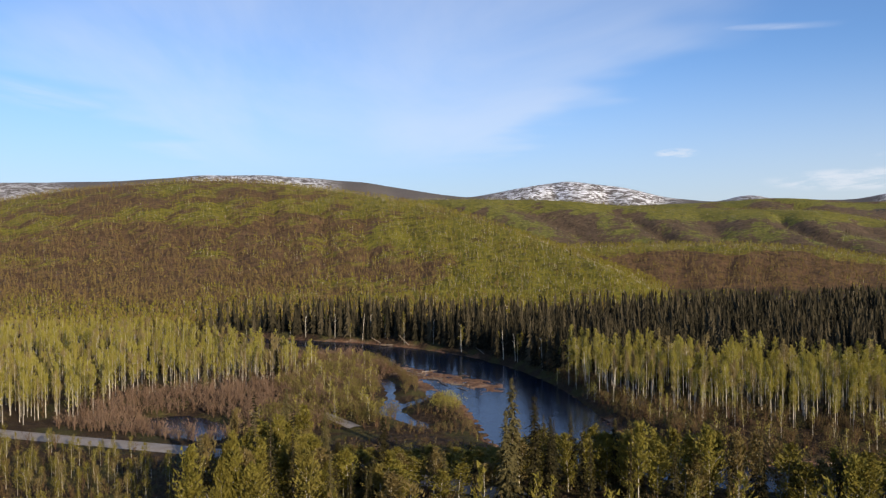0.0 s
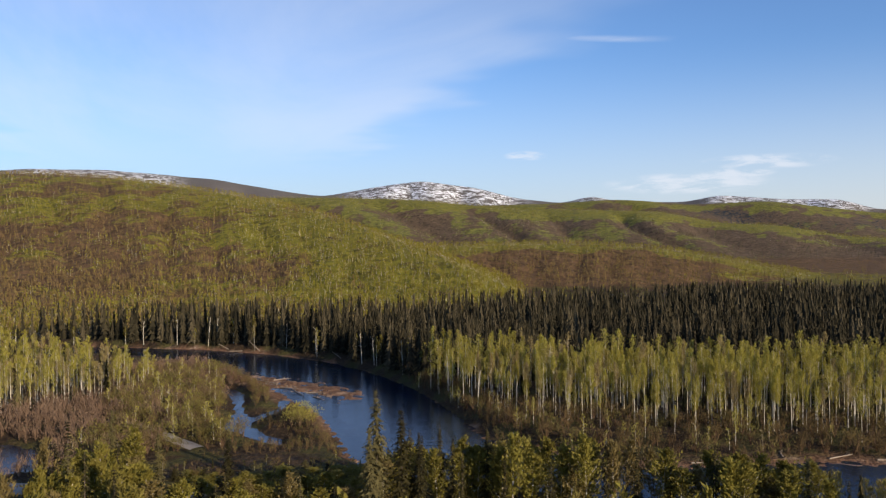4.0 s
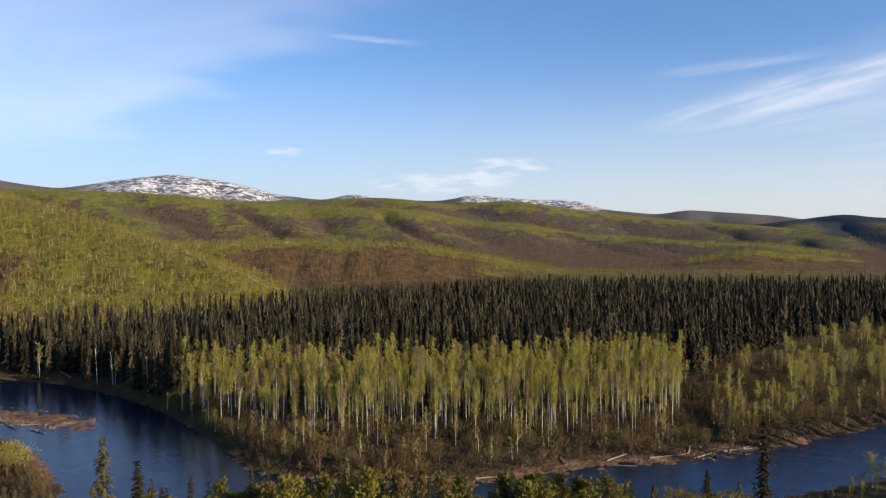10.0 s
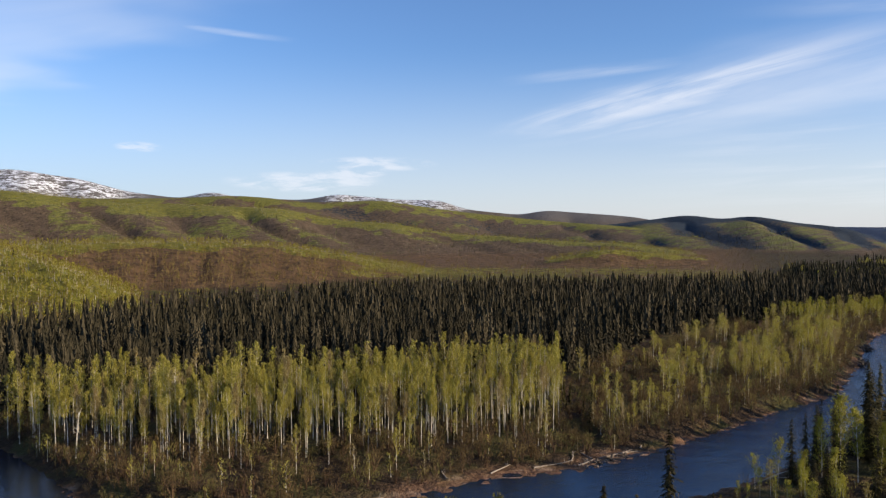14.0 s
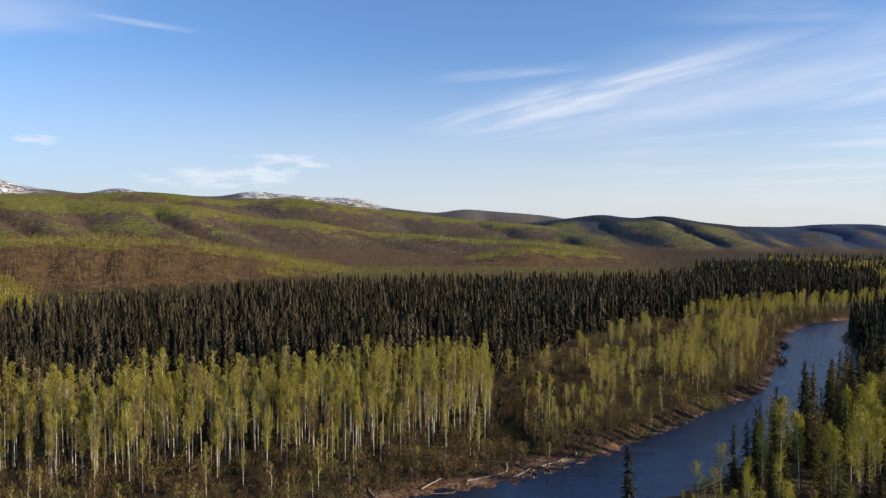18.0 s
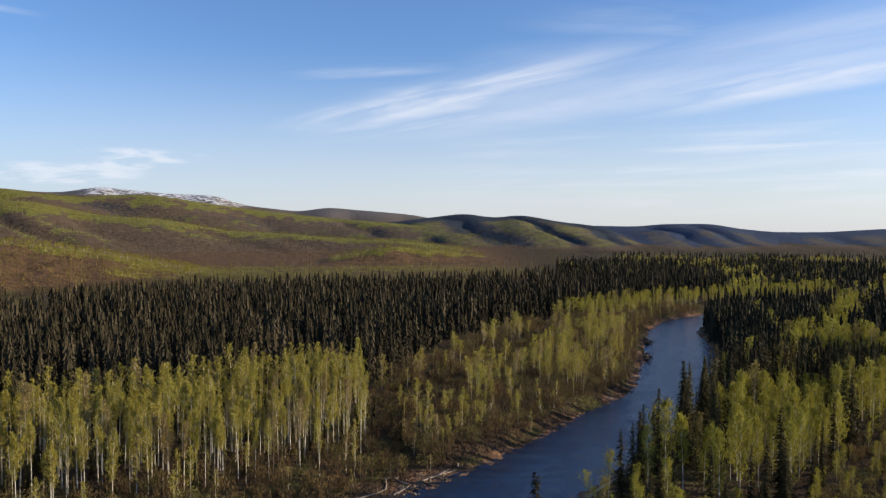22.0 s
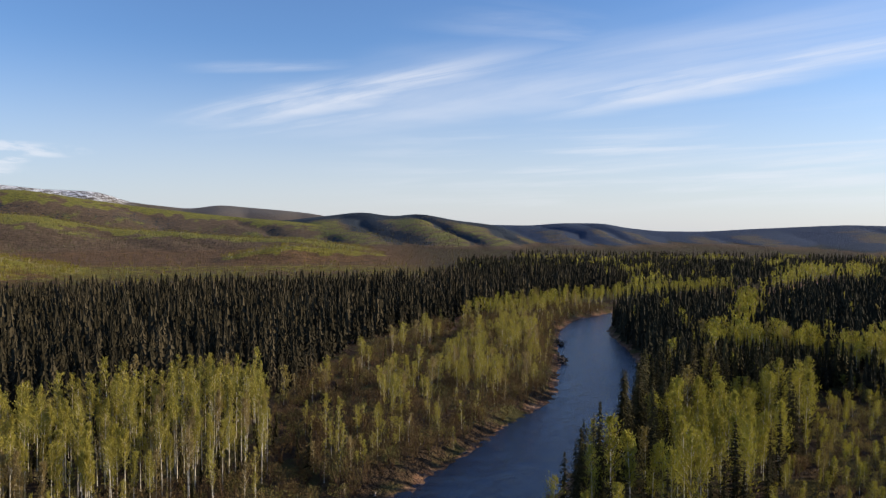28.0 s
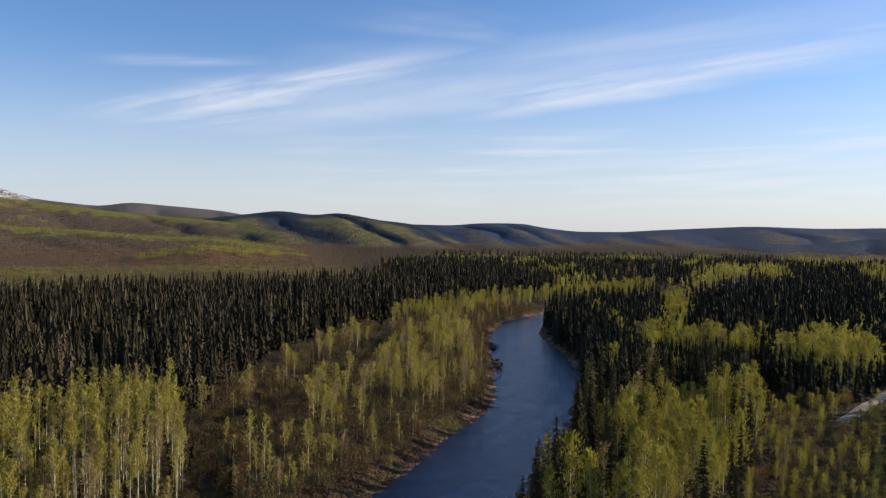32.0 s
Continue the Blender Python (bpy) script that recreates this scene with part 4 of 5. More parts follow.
# single tall spruces that stand out over the river: place and height
SPIRES = np.array([(10.2, 115.2, 19.0), (13.4, 114.0, 17.6), (9.0, 112.5, 14.5), (15.6, 113.0, 13.5), (26.5, 119.0, 13.0), (29.5, 117.0, 10.0), (-28.0, 136.0, 13.0), (-9.5, 119.0, 13.0), (-20.0, 128.0, 11.0), (140.3, 98.8, 14.2), (149.6, 97.8, 16.5), (146.0, 96.0, 13.0), (136.5, 100.5, 10.5), (160.0, 100.0, 16.0), (166.0, 99.0, 16.5), (173.0, 101.0, 15.5), (181.0, 100.0, 15.0), (188.0, 103.0, 15.5), (158.0, 95.0, 14.0), (74.7, 86.2, 19.3), (81.0, 100.0, 9.2), (83.5, 97.0, 8.6), (52.0, 113.0, 8.5), (203.0, 96.0, 15.0), (188.0, 88.0, 14.0), (218.0, 82.0, 14.5)])

# ---- north bank: aspen grove in front of dense spruce ----
GROVE = [(34, 216), (37, 196), (43, 184), (52, 172), (72, 163), (93, 154), (124, 147), (138, 152), (150, 166), (160, 184), (120, 199), (107, 204), (80, 218), (48, 224), (34, 238)]
pts = scatter(GROVE, 3.05, 1, lambda g, r: waves(g, 19.0, 111, 2) + r.normal(0, 0.25, len(g)) > -0.75)
order = np.argsort(np.hypot(pts[:, 0] - 40, pts[:, 1] - 60))
grow(prototypes("aspen_tree", ASPENS, [ASPEN_BARK, ASPEN_LEAF], "tall white-trunked aspen with thin yellow-green spring leaves", "tree", "aspens on the river point"), pts[order[:300]], 2, 0.62, 1.22, list(np.clip(0.94 + 0.14 * waves(pts[order[:300]], 15.0, 112, 2) + R(113).normal(0, 0.13, 300), 0.62, 1.25)))
stand("aspen_grove", pts[order[300:]], ASPENS_MID, [ASPEN_BARK, ASPEN_LEAF], "dense grove of pale-trunked aspens behind the river point", 3, 0.65, 1.22)

# Small spruces added to stand in for the shade between the aspen trunks.
stand("spruce_forest", scatter(GROVE, 3.8, 119, lambda g, r: reach(g, RIVER) > 15), SPRUCES_FAR, [SPRUCE_BARK, SPRUCE_LEAF], "young dark spruces added to deepen the shade under the aspens", 120, 0.18, 0.48)
SPRUCE_WOOD = [(-120, 345), (-33, 314), (-5, 297), (14, 274), (26, 252), (36, 238), (48, 220), (80, 214), (107, 201), (156, 184), (178, 184), (200, 196), (240, 210), (290, 218), (350, 212), (420, 205), (520, 185), (620, 240), (560, 275), (460, 300), (400, 330), (330, 385), (250, 410), (147, 385), (86, 365), (16, 343), (-60, 345)]
pts = scatter(SPRUCE_WOOD, 3.75, 5)
near = np.hypot(pts[:, 0] - 40, pts[:, 1] - 60) < 225
stand("spruce_forest", pts[near], SPRUCES_MID, [SPRUCE_BARK, SPRUCE_MID], "dense dark spruce forest behind the aspens", 6, 0.5, 1.25)
stand("spruce_forest", pts[~near], SPRUCES_FAR, [SPRUCE_BARK, SPRUCE_MID], "dense dark spruce forest on the valley floor", 7, 0.5, 1.25)
ROW = [(330, 200), (400, 186), (452, 156), (540, 126), (545, 142), (460, 178), (405, 207), (335, 216)]
stand("birch_wood", scatter(ROW, 4.2, 109), BIRCHES_MID, [ASPEN_BARK, FRESH_LEAF], "row of leafing birch where the river bends away", 110, 0.55, 1.1)
EDGE = [(-100, 336), (-33, 309), (-9, 292), (10, 272), (22, 250), (34, 222), (44, 222), (36, 250), (20, 284), (-10, 305), (-60, 325)]
stand("spruce_forest", scatter(EDGE, 3.6, 127, lambda g, r: reach(g, RIVER) > 3), SPRUCES_MID, [SPRUCE_BARK, SPRUCE_MID], "tall dark spruces along the far bank", 128, 0.55, 1.25)
pts = scatter(EDGE, 8.5, 61)
stand("aspen_grove", pts, ASPENS_MID, [ASPEN_BARK, BIRCH_LEAF], "scattered pale aspens in front of the spruces on the far bank", 62, 0.6, 1.0)

# ---- upstream side: young aspens round a flooded hollow ----
LEFT_WOOD = [(-96, 164), (-78, 172), (-84, 196), (-60, 204), (-42, 214), (-38, 232), (-60, 256), (-110, 304), (-200, 326), (-165, 250), (-125, 182)]
pts = scatter(LEFT_WOOD, 3.3, 8)
near = np.hypot(pts[:, 0], pts[:, 1]) < 215
stand("aspen_grove", pts[near], ASPENS_MID, [ASPEN_BARK, ASPEN_LEAF], "leafing young aspens beside the gravel road", 9, 0.5, 1.08)
stand("aspen_grove", pts[~near], FINE, [ASPEN_BARK, ASPEN_LEAF], "leafing aspens in the river flats upstream", 91, 0.5, 1.1)
stand("willow_brush", scatter(LEFT_WOOD, 6.0, 63), SHRUBS, [TWIG, SHRUB_LEAF], "brown brush under the young aspens", 64, 0.5, 1.1)
stand("spruce_forest", scatter(LEFT_WOOD, 14.0, 65), SPRUCES_MID, [SPRUCE_BARK, SPRUCE_LEAF], "a few dark spruces among the young aspens", 66, 0.4, 0.85)

# ---- south side: mixed birch and spruce under the flight ----
SOUTH = [(-130, 110), (-130, 172), (-50, 147), (-10, 150), (8, 150), (22, 133), (44, 121), (75, 110), (122, 101), (150, 102), (210, 105), (250, 112), (250, 60), (200, 20), (120, 50), (60, 60), (0, 62), (-60, 80)]
pts = scatter(SOUTH, 3.2, 10)
eye = np.hypot(pts[:, 0] - 20, pts[:, 1] - 40)
under, pts = pts[eye <= 72], pts[eye > 72]
leafy = in_patches(pts, PATCHES, 0.15) & (reach(pts, RIVER) > 9)
mask = R(11).rand(len(pts)) < np.where(pts[:, 0] > 124, np.where(leafy, 0.06, np.where(low_ground(pts), 0.06, 0.93)), 0.34)
bare_spot = (low_ground(pts) & (R(46).rand(len(pts)) < 0.2)) | (leafy & (R(47).rand(len(pts)) < 0.42) & (pts[:, 0] > 124))
pts, mask = pts[~bare_spot], mask[~bare_spot]
open_side = (pts[:, 0] < -34) & (pts[:, 1] > 90)
pts, mask = pts[~open_side], mask[~open_side]
firs, birches = pts[mask], pts[~mask]
WEST_STRETCH, EAST_STRETCH = np.array([(-36, 96), (70, 96), (70, 122), (-10, 150), (-36, 142)], float), np.array([(118, 62), (215, 62), (215, 112), (118, 108)], float)
firs, birches = (g[np.argsort(~(inside(g, WEST_STRETCH) | inside(g, EAST_STRETCH)), kind="stable")] for g in (firs, birches))
grow(prototypes("spruce_tree", FINE_SPRUCES, [SPRUCE_BARK, SPRUCE_LEAF], "tall dark green spruce rising over the river bank", "tree", "spruces south of the river"), SPIRES[:, :2], 12, 0.45, 0.8, list(SPIRES[:, 2] / 16.0), 0.7)
grow(prototypes("spruce_tree", SPRUCES, [SPRUCE_BARK, SPRUCE_LEAF], "slender dark green spruce with drooping boughs", "tree", "spruces south of the river"), firs[:278], 121, 0.45, 0.8, list(sight_cap(firs[:278]) * R(45).uniform(0.5, 1.25, 278) / 16.0), 0.6)
own = inside(birches, WEST_STRETCH) | inside(birches, EAST_STRETCH)
for side, shapes, colour, least, label in ((birches[own & (birches[:, 0] < 100)][:150], BIRCHES_LOW, BIRCH_LEAF, 1.2, "low rounded birch in olive yellow-green leaf"), (birches[own & (birches[:, 0] > 100)][:150], BIRCHES, FRESH_LEAF, 0.0, "tall birch in fresh yellow-green leaf")):
    grow(prototypes("birch_tree", shapes, [ASPEN_BARK, colour], label, "tree", "birches south of the river"), side, 13, 0.55, 1.05, list(np.minimum(sight_cap(side) * R(44).uniform(0.7, 1.1, len(side)), 13) / 11.0), least)
rest = np.ones(len(birches), bool)
rest[np.where(own & (birches[:, 0] < 100))[0][:150]] = False
rest[np.where(own & (birches[:, 0] > 100))[0][:150]] = False
birches = birches[rest]
for side, colour in ((birches[birches[:, 0] < 110], BIRCH_LEAF), (birches[birches[:, 0] >= 110], FRESH_LEAF)):
    stand("birch_wood", side, BIRCHES_MID, [ASPEN_BARK, colour], "mixed leafing birch wood", 14, 0.6, 1.15, sight_cap(side))
stand("willow_bushes", scatter([(118, 60), (118, 76), (190, 74), (236, 68), (240, 50), (190, 52)], 3.0, 107), BUSHES, [TWIG, BUSH_LEAF], "low brown and green brush in the clearing by the track", 108, 0.5, 1.1)
stand("birch_wood", under[::3], LOW, [ASPEN_BARK, BIRCH_LEAF], "birch wood on the south side of the valley", 115, 0.5, 0.9)
CLUMP = [(-150, 118), (-150, 172), (-98, 156), (-86, 148), (-92, 128)]
stand("birch_wood", scatter(CLUMP, 3.0, 93), BIRCHES_MID, [ASPEN_BARK, BIRCH_LEAF], "birches crowding the gravel road", 94, 0.8, 1.25)
VERGE = [(-92, 118), (-88, 152), (-81, 149), (-38, 132), (-38, 96), (-90, 100)]
stand("birch_wood", scatter(VERGE, 3.4, 80), BIRCHES_MID, [ASPEN_BARK, BIRCH_LEAF], "low birches and brush below the gravel road", 81, 0.3, 0.62)
stand("willow_brush", scatter(VERGE, 2.6, 82), SHRUBS, [TWIG, SHRUB_LEAF], "low brown brush along the road verge", 83, 0.25, 0.55)
stand("spruce_forest", firs[278:], SPRUCES_MID, [SPRUCE_BARK, SPRUCE_LEAF], "spruces scattered through the birch wood", 67, 0.6, 1.0, sight_cap(firs[278:]))
stand("willow_brush", scatter(SOUTH, 5.6, 68), SHRUBS, [TWIG, SHRUB_LEAF], "brown brush under the birches", 69, 0.4, 0.9)
EAST = [(210, 108), (250, 120), (284, 132), (318, 150), (345, 158), (390, 164), (440, 130), (560, 92), (560, -100), (400, -120), (270, 10), (225, 60)]
pts = scatter(EAST, 3.5, 15)
mask = ~in_patches(pts, PATCHES, 0.3) & (R(16).rand(len(pts)) < 0.985)
near = np.hypot(pts[:, 0] - 40, pts[:, 1] - 75) < 250
stand("spruce_forest", pts[mask & near], SPRUCES_MID, [SPRUCE_BARK, SPRUCE_SHADED], "dense dark spruce stands on the inside of the bend", 129, 0.5, 1.15, np.where((pts[mask & near][:, 0] < 268) & (pts[mask & near][:, 1] < 100), 8.5, 15.0))
stand("spruce_forest", pts[mask & ~near], SPRUCES_FAR, [SPRUCE_BARK, SPRUCE_SHADED], "dark spruce stands beyond the river bend", 17, 0.5, 1.1)
stand("birch_wood", pts[~mask & near], BIRCHES_MID, [ASPEN_BARK, FRESH_LEAF], "leafing birch among the spruces", 18, 0.85, 1.4)
stand("birch_wood", pts[~mask & ~near], LOW, [ASPEN_BARK, FRESH_LEAF], "leafing birch stands beyond the river bend", 92, 0.75, 1.25)
FAR_FLATS = [(440, 205), (470, 300), (600, 350), (800, 450), (900, 330), (960, 100), (940, -160), (900, -250), (560, -100), (560, 112)]
FAR_PATCHES = [(620, 100, 90, 12), (760, 90, 130, 22), (560, 190, 60, 14), (870, -60, 80, 26), (800, 55, 120, 16), (1000, 130, 160, 14), (700, 230, 90, 10), (900, 300, 130, 12), (1300, 60, 220, 22), (700, -30, 110, 12), (1150, 330, 160, 16), (1500, 250, 240, 30)]
pts = scatter(FAR_FLATS, 6.2, 70)
mask = ~in_patches(pts, FAR_PATCHES, 0.5) & (R(71).rand(len(pts)) < 0.95)
stand("spruce_forest", pts[mask], SPRUCES_TINY, [SPRUCE_BARK, SPRUCE_SHADED], "far spruce woods along the valley", 72, 0.5, 0.95)
stand("birch_wood", pts[~mask], FAR_BIRCH, [ASPEN_BARK, FRESH_LEAF], "far birch woods along the valley", 73, 0.5, 0.9)

rng = R(122)
az, rr = np.radians(rng.uniform(65, 108, 2600)), rng.uniform(880, 1220, 2600)
pts = np.column_stack([rr * np.sin(az), rr * np.cos(az)])
pts = pts[~inside(pts, np.array(FAR_FLATS, float)) & (terrain(pts)[0] < 9)]
light = waves(pts, 260.0, 124, 2) > 0.3 - 0.9 * smooth(-pts[:, 1], -60, 200)
stand("spruce_forest", pts[~light], SPRUCES_TINY, [SPRUCE_BARK, SPRUCE_SHADED], "spruce woods at the far end of the valley", 125, 0.4, 0.8)
stand("birch_wood", pts[light], FAR_BIRCH, [ASPEN_BARK, FRESH_LEAF], "light birch strips at the far end of the valley", 126, 0.4, 0.8)

# ---- the long point inside the downstream bend ----
POINT = [(160, 146), (207, 134), (234, 143), (256, 151), (296, 166), (310, 180), (280, 182), (236, 174), (200, 164), (172, 160)]
pts = scatter(POINT, 3.5, 19, lambda g, r: waves(g, 26.0, 95, 2) + r.normal(0, 0.2, len(g)) > -0.15)
stand("aspen_grove", pts, BIRCHES_MID, [ASPEN_BARK, ASPEN_LEAF], "yellow-green aspens on the brushy river point", 20, 0.5, 1.1)
WEST_POINT = [(118, 139), (132, 134), (165, 135), (172, 150), (160, 152), (142, 145), (124, 146)]
stand("aspen_grove", scatter(WEST_POINT, 4.2, 116, lambda g, r: waves(g, 18.0, 117, 2) + r.normal(0, 0.2, len(g)) > -0.3), BIRCHES_MID, [ASPEN_BARK, ASPEN_LEAF], "small yellow-green aspens in the brush along the bank", 118, 0.35, 0.75)
SLOUGH = [(158, 176), (200, 186), (250, 200), (300, 206), (400, 190), (400, 180), (300, 194), (240, 188), (190, 172)]
stand("birch_wood", scatter(SLOUGH, 5.0, 74, lambda g, r: waves(g, 40.0, 96, 2) > -0.2), BIRCHES_MID, [ASPEN_BARK, ASPEN_LEAF], "bright leafing birches along the slough", 75, 0.5, 1.1)

# ---- brush along the banks ----
FRINGE = [(28, 252), (37, 160), (50, 149), (60, 143), (100, 137), (112, 133), (150, 130), (207, 131), (236, 140), (300, 162), (362, 176), (400, 170), (420, 205), (300, 214), (190, 190), (150, 170), (140, 150), (120, 152), (72, 168), (44, 188), (36, 250)]
pts = scatter(FRINGE, 2.0, 21, lambda g, r: (reach(g, RIVER) < 8) | (r.rand(len(g)) < 0.15))
stand("willow_brush", scatter(FRINGE, 3.3, 99, lambda g, r: (reach(g, RIVER) > 3) & (waves(g, 17.0, 106, 2) > -0.45)), BUSHES, [TWIG, SHRUB_LEAF], "rounded grey-brown willow bushes along the slough", 101, 0.6, 1.5)
stand("willow_brush", pts, SHRUBS, [TWIG, SHRUB_LEAF], "brown leafless willow brush along the bank", 22, 0.45, 1.25, 1.2 + 0.42 * reach(pts, np.vstack([RIVER, RIVER[:1]])))
stand("aspen_grove", scatter(FRINGE, 9.0, 97, lambda g, r: (g[:, 0] < 150) & (reach(g, RIVER) > 9)), ASPENS_MID, [ASPEN_BARK, ASPEN_LEAF], "a few slim aspens standing in the brush", 98, 0.5, 1.0)
stand("aspen_saplings", scatter(FRINGE, 6.5, 76, lambda g, r: (reach(g, RIVER) < 14) | (r.rand(len(g)) < 0.25)), SAPLINGS, [ASPEN_BARK, ASPEN_LEAF], "bright green aspen saplings in the brush", 77, 0.5, 1.2)
t_ = np.linspace(0, 1, 170)
pts = np.column_stack([np.interp(t_, np.linspace(0, 1, len(OXBOW)), OXBOW[:, 0]), np.interp(t_, np.linspace(0, 1, len(OXBOW)), OXBOW[:, 1])])
pts = (pts + R(131).normal(0, 2.6, pts.shape))[8:140]
stand("willow_brush", pts[reach(pts, RIVER) > 3], BUSHES, [TWIG, SHRUB_LEAF], "grey-brown willow thicket filling the old channel", 132, 0.5, 1.3)
pts = pts[20::5]
stand("spruce_forest", pts[reach(pts, OXBOW) > 1.0], SPRUCES_MID, [SPRUCE_BARK, SPRUCE_LEAF], "small dark spruces along the old channel", 133, 0.25, 0.6)
HOLLOW = [(-84, 164), (-50, 150), (-38, 150), (-26, 160), (-24, 190), (-20, 205), (-16, 225), (-22, 245), (-30, 266), (-60, 252), (-42, 214), (-84, 196)]
pts = scatter(HOLLOW, 1.8, 23)
stand("willow_brush", pts, SHRUBS, [REED, REED], "pinkish brown bare stems round the flooded hollow", 24, 0.4, 1.05)
ISLET = [(-18, 156), (10, 156), (7, 176), (4, 190), (-3, 198), (-10, 190), (-9, 182), (-3, 176), (-2, 166), (-9, 164)]
stand("willow_brush", scatter(ISLET, 1.3, 84), SHRUBS, [TWIG, SHRUB_LEAF], "low reddish brush on the islet beside the backwater", 85, 0.2, 0.5)
stand("aspen_saplings", np.array([(-1.5, 178.0), (0.2, 176.5), (1.8, 175.5), (0.8, 180.0), (-0.6, 181.5), (2.6, 178.0), (1.4, 183.0), (-1.8, 180.5), (0.0, 179.0)]), BUSHES, [TWIG, ASPEN_LEAF], "clump of pale green willow on the islet", 86, 1.2, 1.5)
TONGUE = [(-32, 261), (-18, 252), (-8, 225), (-7, 206), (-11, 203), (-13, 222), (-17, 233), (-28, 243)]
stand("willow_brush", scatter(TONGUE, 1.4, 104), SHRUBS, [TWIG, SHRUB_LEAF], "reddish brush on the low tongue of gravel", 105, 0.3, 0.8)
GREEN_BRUSH = [(-42, 158), (-14, 162), (-10, 172), (-18, 184), (-18, 205), (-20, 225), (-24, 246), (-44, 250), (-46, 205), (-38, 182)]
stand("willow_bushes", scatter(GREEN_BRUSH, 2.2, 102, lambda g, r: waves(g, 13.0, 114, 2) + r.normal(0, 0.12, len(g)) > -0.55), BUSHES, [TWIG, BUSH_LEAF], "leafing green willow bushes by the backwater", 103, 0.6, 1.6)
stand("aspen_saplings", scatter(GREEN_BRUSH, 4.6, 78), SAPLINGS, [ASPEN_BARK, ASPEN_LEAF], "fresh green willows and saplings by the backwater", 79, 0.5, 1.25)

# ---- hillside woods ----
rng = np.random.RandomState(30)
az, rr = np.radians(rng.uniform(-34, 62, 96000)), 335 * (2300 / 335) ** (rng.rand(96000) ** 1.1)
pts = np.column_stack([rr * np.sin(az), rr * np.cos(az)])
z, up_, _, _, _, leafing, conifer_shade, haze_grey = terrain(pts)
ok = ((z > 5) | (rng.rand(len(pts)) < np.where(np.degrees(az) < 14, 1.0, 0.12))) & (z > 1.2) & ~inside(pts, np.array(SPRUCE_WOOD, float)) & (pts[:, 1] > 338) & ~inside(pts, RIVER)
pts, leafing, conifer_shade, haze_grey = pts[ok], leafing[ok], conifer_shade[ok], haze_grey[ok]


def tuft(rng, height, width, n):
    """A far-off tree: loose leaf masses stacked round a stem."""
    k = rng.uniform(0.15, 1.0, n)
    at = np.column_stack([rng.normal(0, 0.3, n) * width * (1.15 - k), rng.normal(0, 0.3, n) * width * (1.15 - k), k * height])
    stem = (np.array([(-0.08, 0, 0), (0.08, 0, 0), (0, 0.05, height * 0.9)]), np.array([[0, 1, 2]]))
    return stem, leaves(at, 0.95, rng, np.tile((0.0, 0.0, 0.8), (n, 1)), 0.36)


TUFTS = [tuft(R(160 + k), 5.8, 1.9, 10) for k in range(8)]
g = leafing + R(32).normal(0, 0.10, len(pts)) > 0.44
firs = (conifer_shade + 0.35 * waves(pts, 120.0, 35, 2) + R(36).normal(0, 0.15, len(pts)) > 0.8)
far = haze_grey > 0.3
stand("hill_wood", pts[g & ~firs & ~far], TUFTS, [ASPEN_BARK, HILL_GREEN], "light green leafing birch on the hillside", 33, 0.4, 1.0)
stand("hill_wood", pts[~g & ~firs & ~far], TUFTS, [SPRUCE_BARK, HILL_BROWN], "bare brown birch and scrub on the hillside", 34, 0.4, 1.0)
stand("hill_wood", pts[g & ~firs & far], TUFTS, [ASPEN_BARK, HAZED_GREEN], "birch on the farther ridges, greyed green for haze", 38, 0.5, 1.1)
stand("hill_wood", pts[~g & ~firs & far], TUFTS, [SPRUCE_BARK, HAZED_BROWN], "bare birch on the farther ridges, greyed brown for haze", 39, 0.5, 1.1)
stand("hill_spruce", pts[firs], SPRUCES_TINY, [SPRUCE_BARK, SPRUCE_LEAF], "dark spruces scattered over the slopes", 37, 0.3, 0.55)


# ---- driftwood, stranded roots, stones and dead trees ----
def ground_at(x, y):
    return float(terrain(np.array([(x, y)], float))[0][0])


def log(x, y, length, heading, tilt, radius=0.13, label="weathered grey driftwood log", stubs=3):
    """A stripped tree trunk with broken branch stubs and a flared root end."""
    rng = R(int(abs(x * 7 + y * 3)))
    ks = np.linspace(0, 1, 7)
    line = np.column_stack([ks * length, 0.03 * length * np.sin(ks * 4 + rng.uniform(0, 6)), 0 * ks])
    root = tagged(new("driftwood_log"), label, "log", "driftwood on the banks")
    part("trunk", mesh_of("log_trunk", *tube(line, radius * np.array([1.5, 1.1, 1.0, 0.9, 0.8, 0.65, 0.4]), 7), [DRIFTWOOD], flat=False), root)
    for _ in range(stubs):
        k = rng.uniform(0.3, 0.95)
        a = rng.uniform(0.3, 2.8)
        end = np.array([k * length + 0.3, math.cos(a) * 0.7, math.sin(a) * 0.7])
        part("branch_stub", mesh_of("log_stub", *tube([(k * length, 0, 0), end], [radius * 0.35, radius * 0.12], 5), [DRIFTWOOD]), root)
    root.matrix_basis = pose(x, y, max(ground_at(x, y), 0.0) + radius * 0.7, 0, -tilt, heading)
    return root


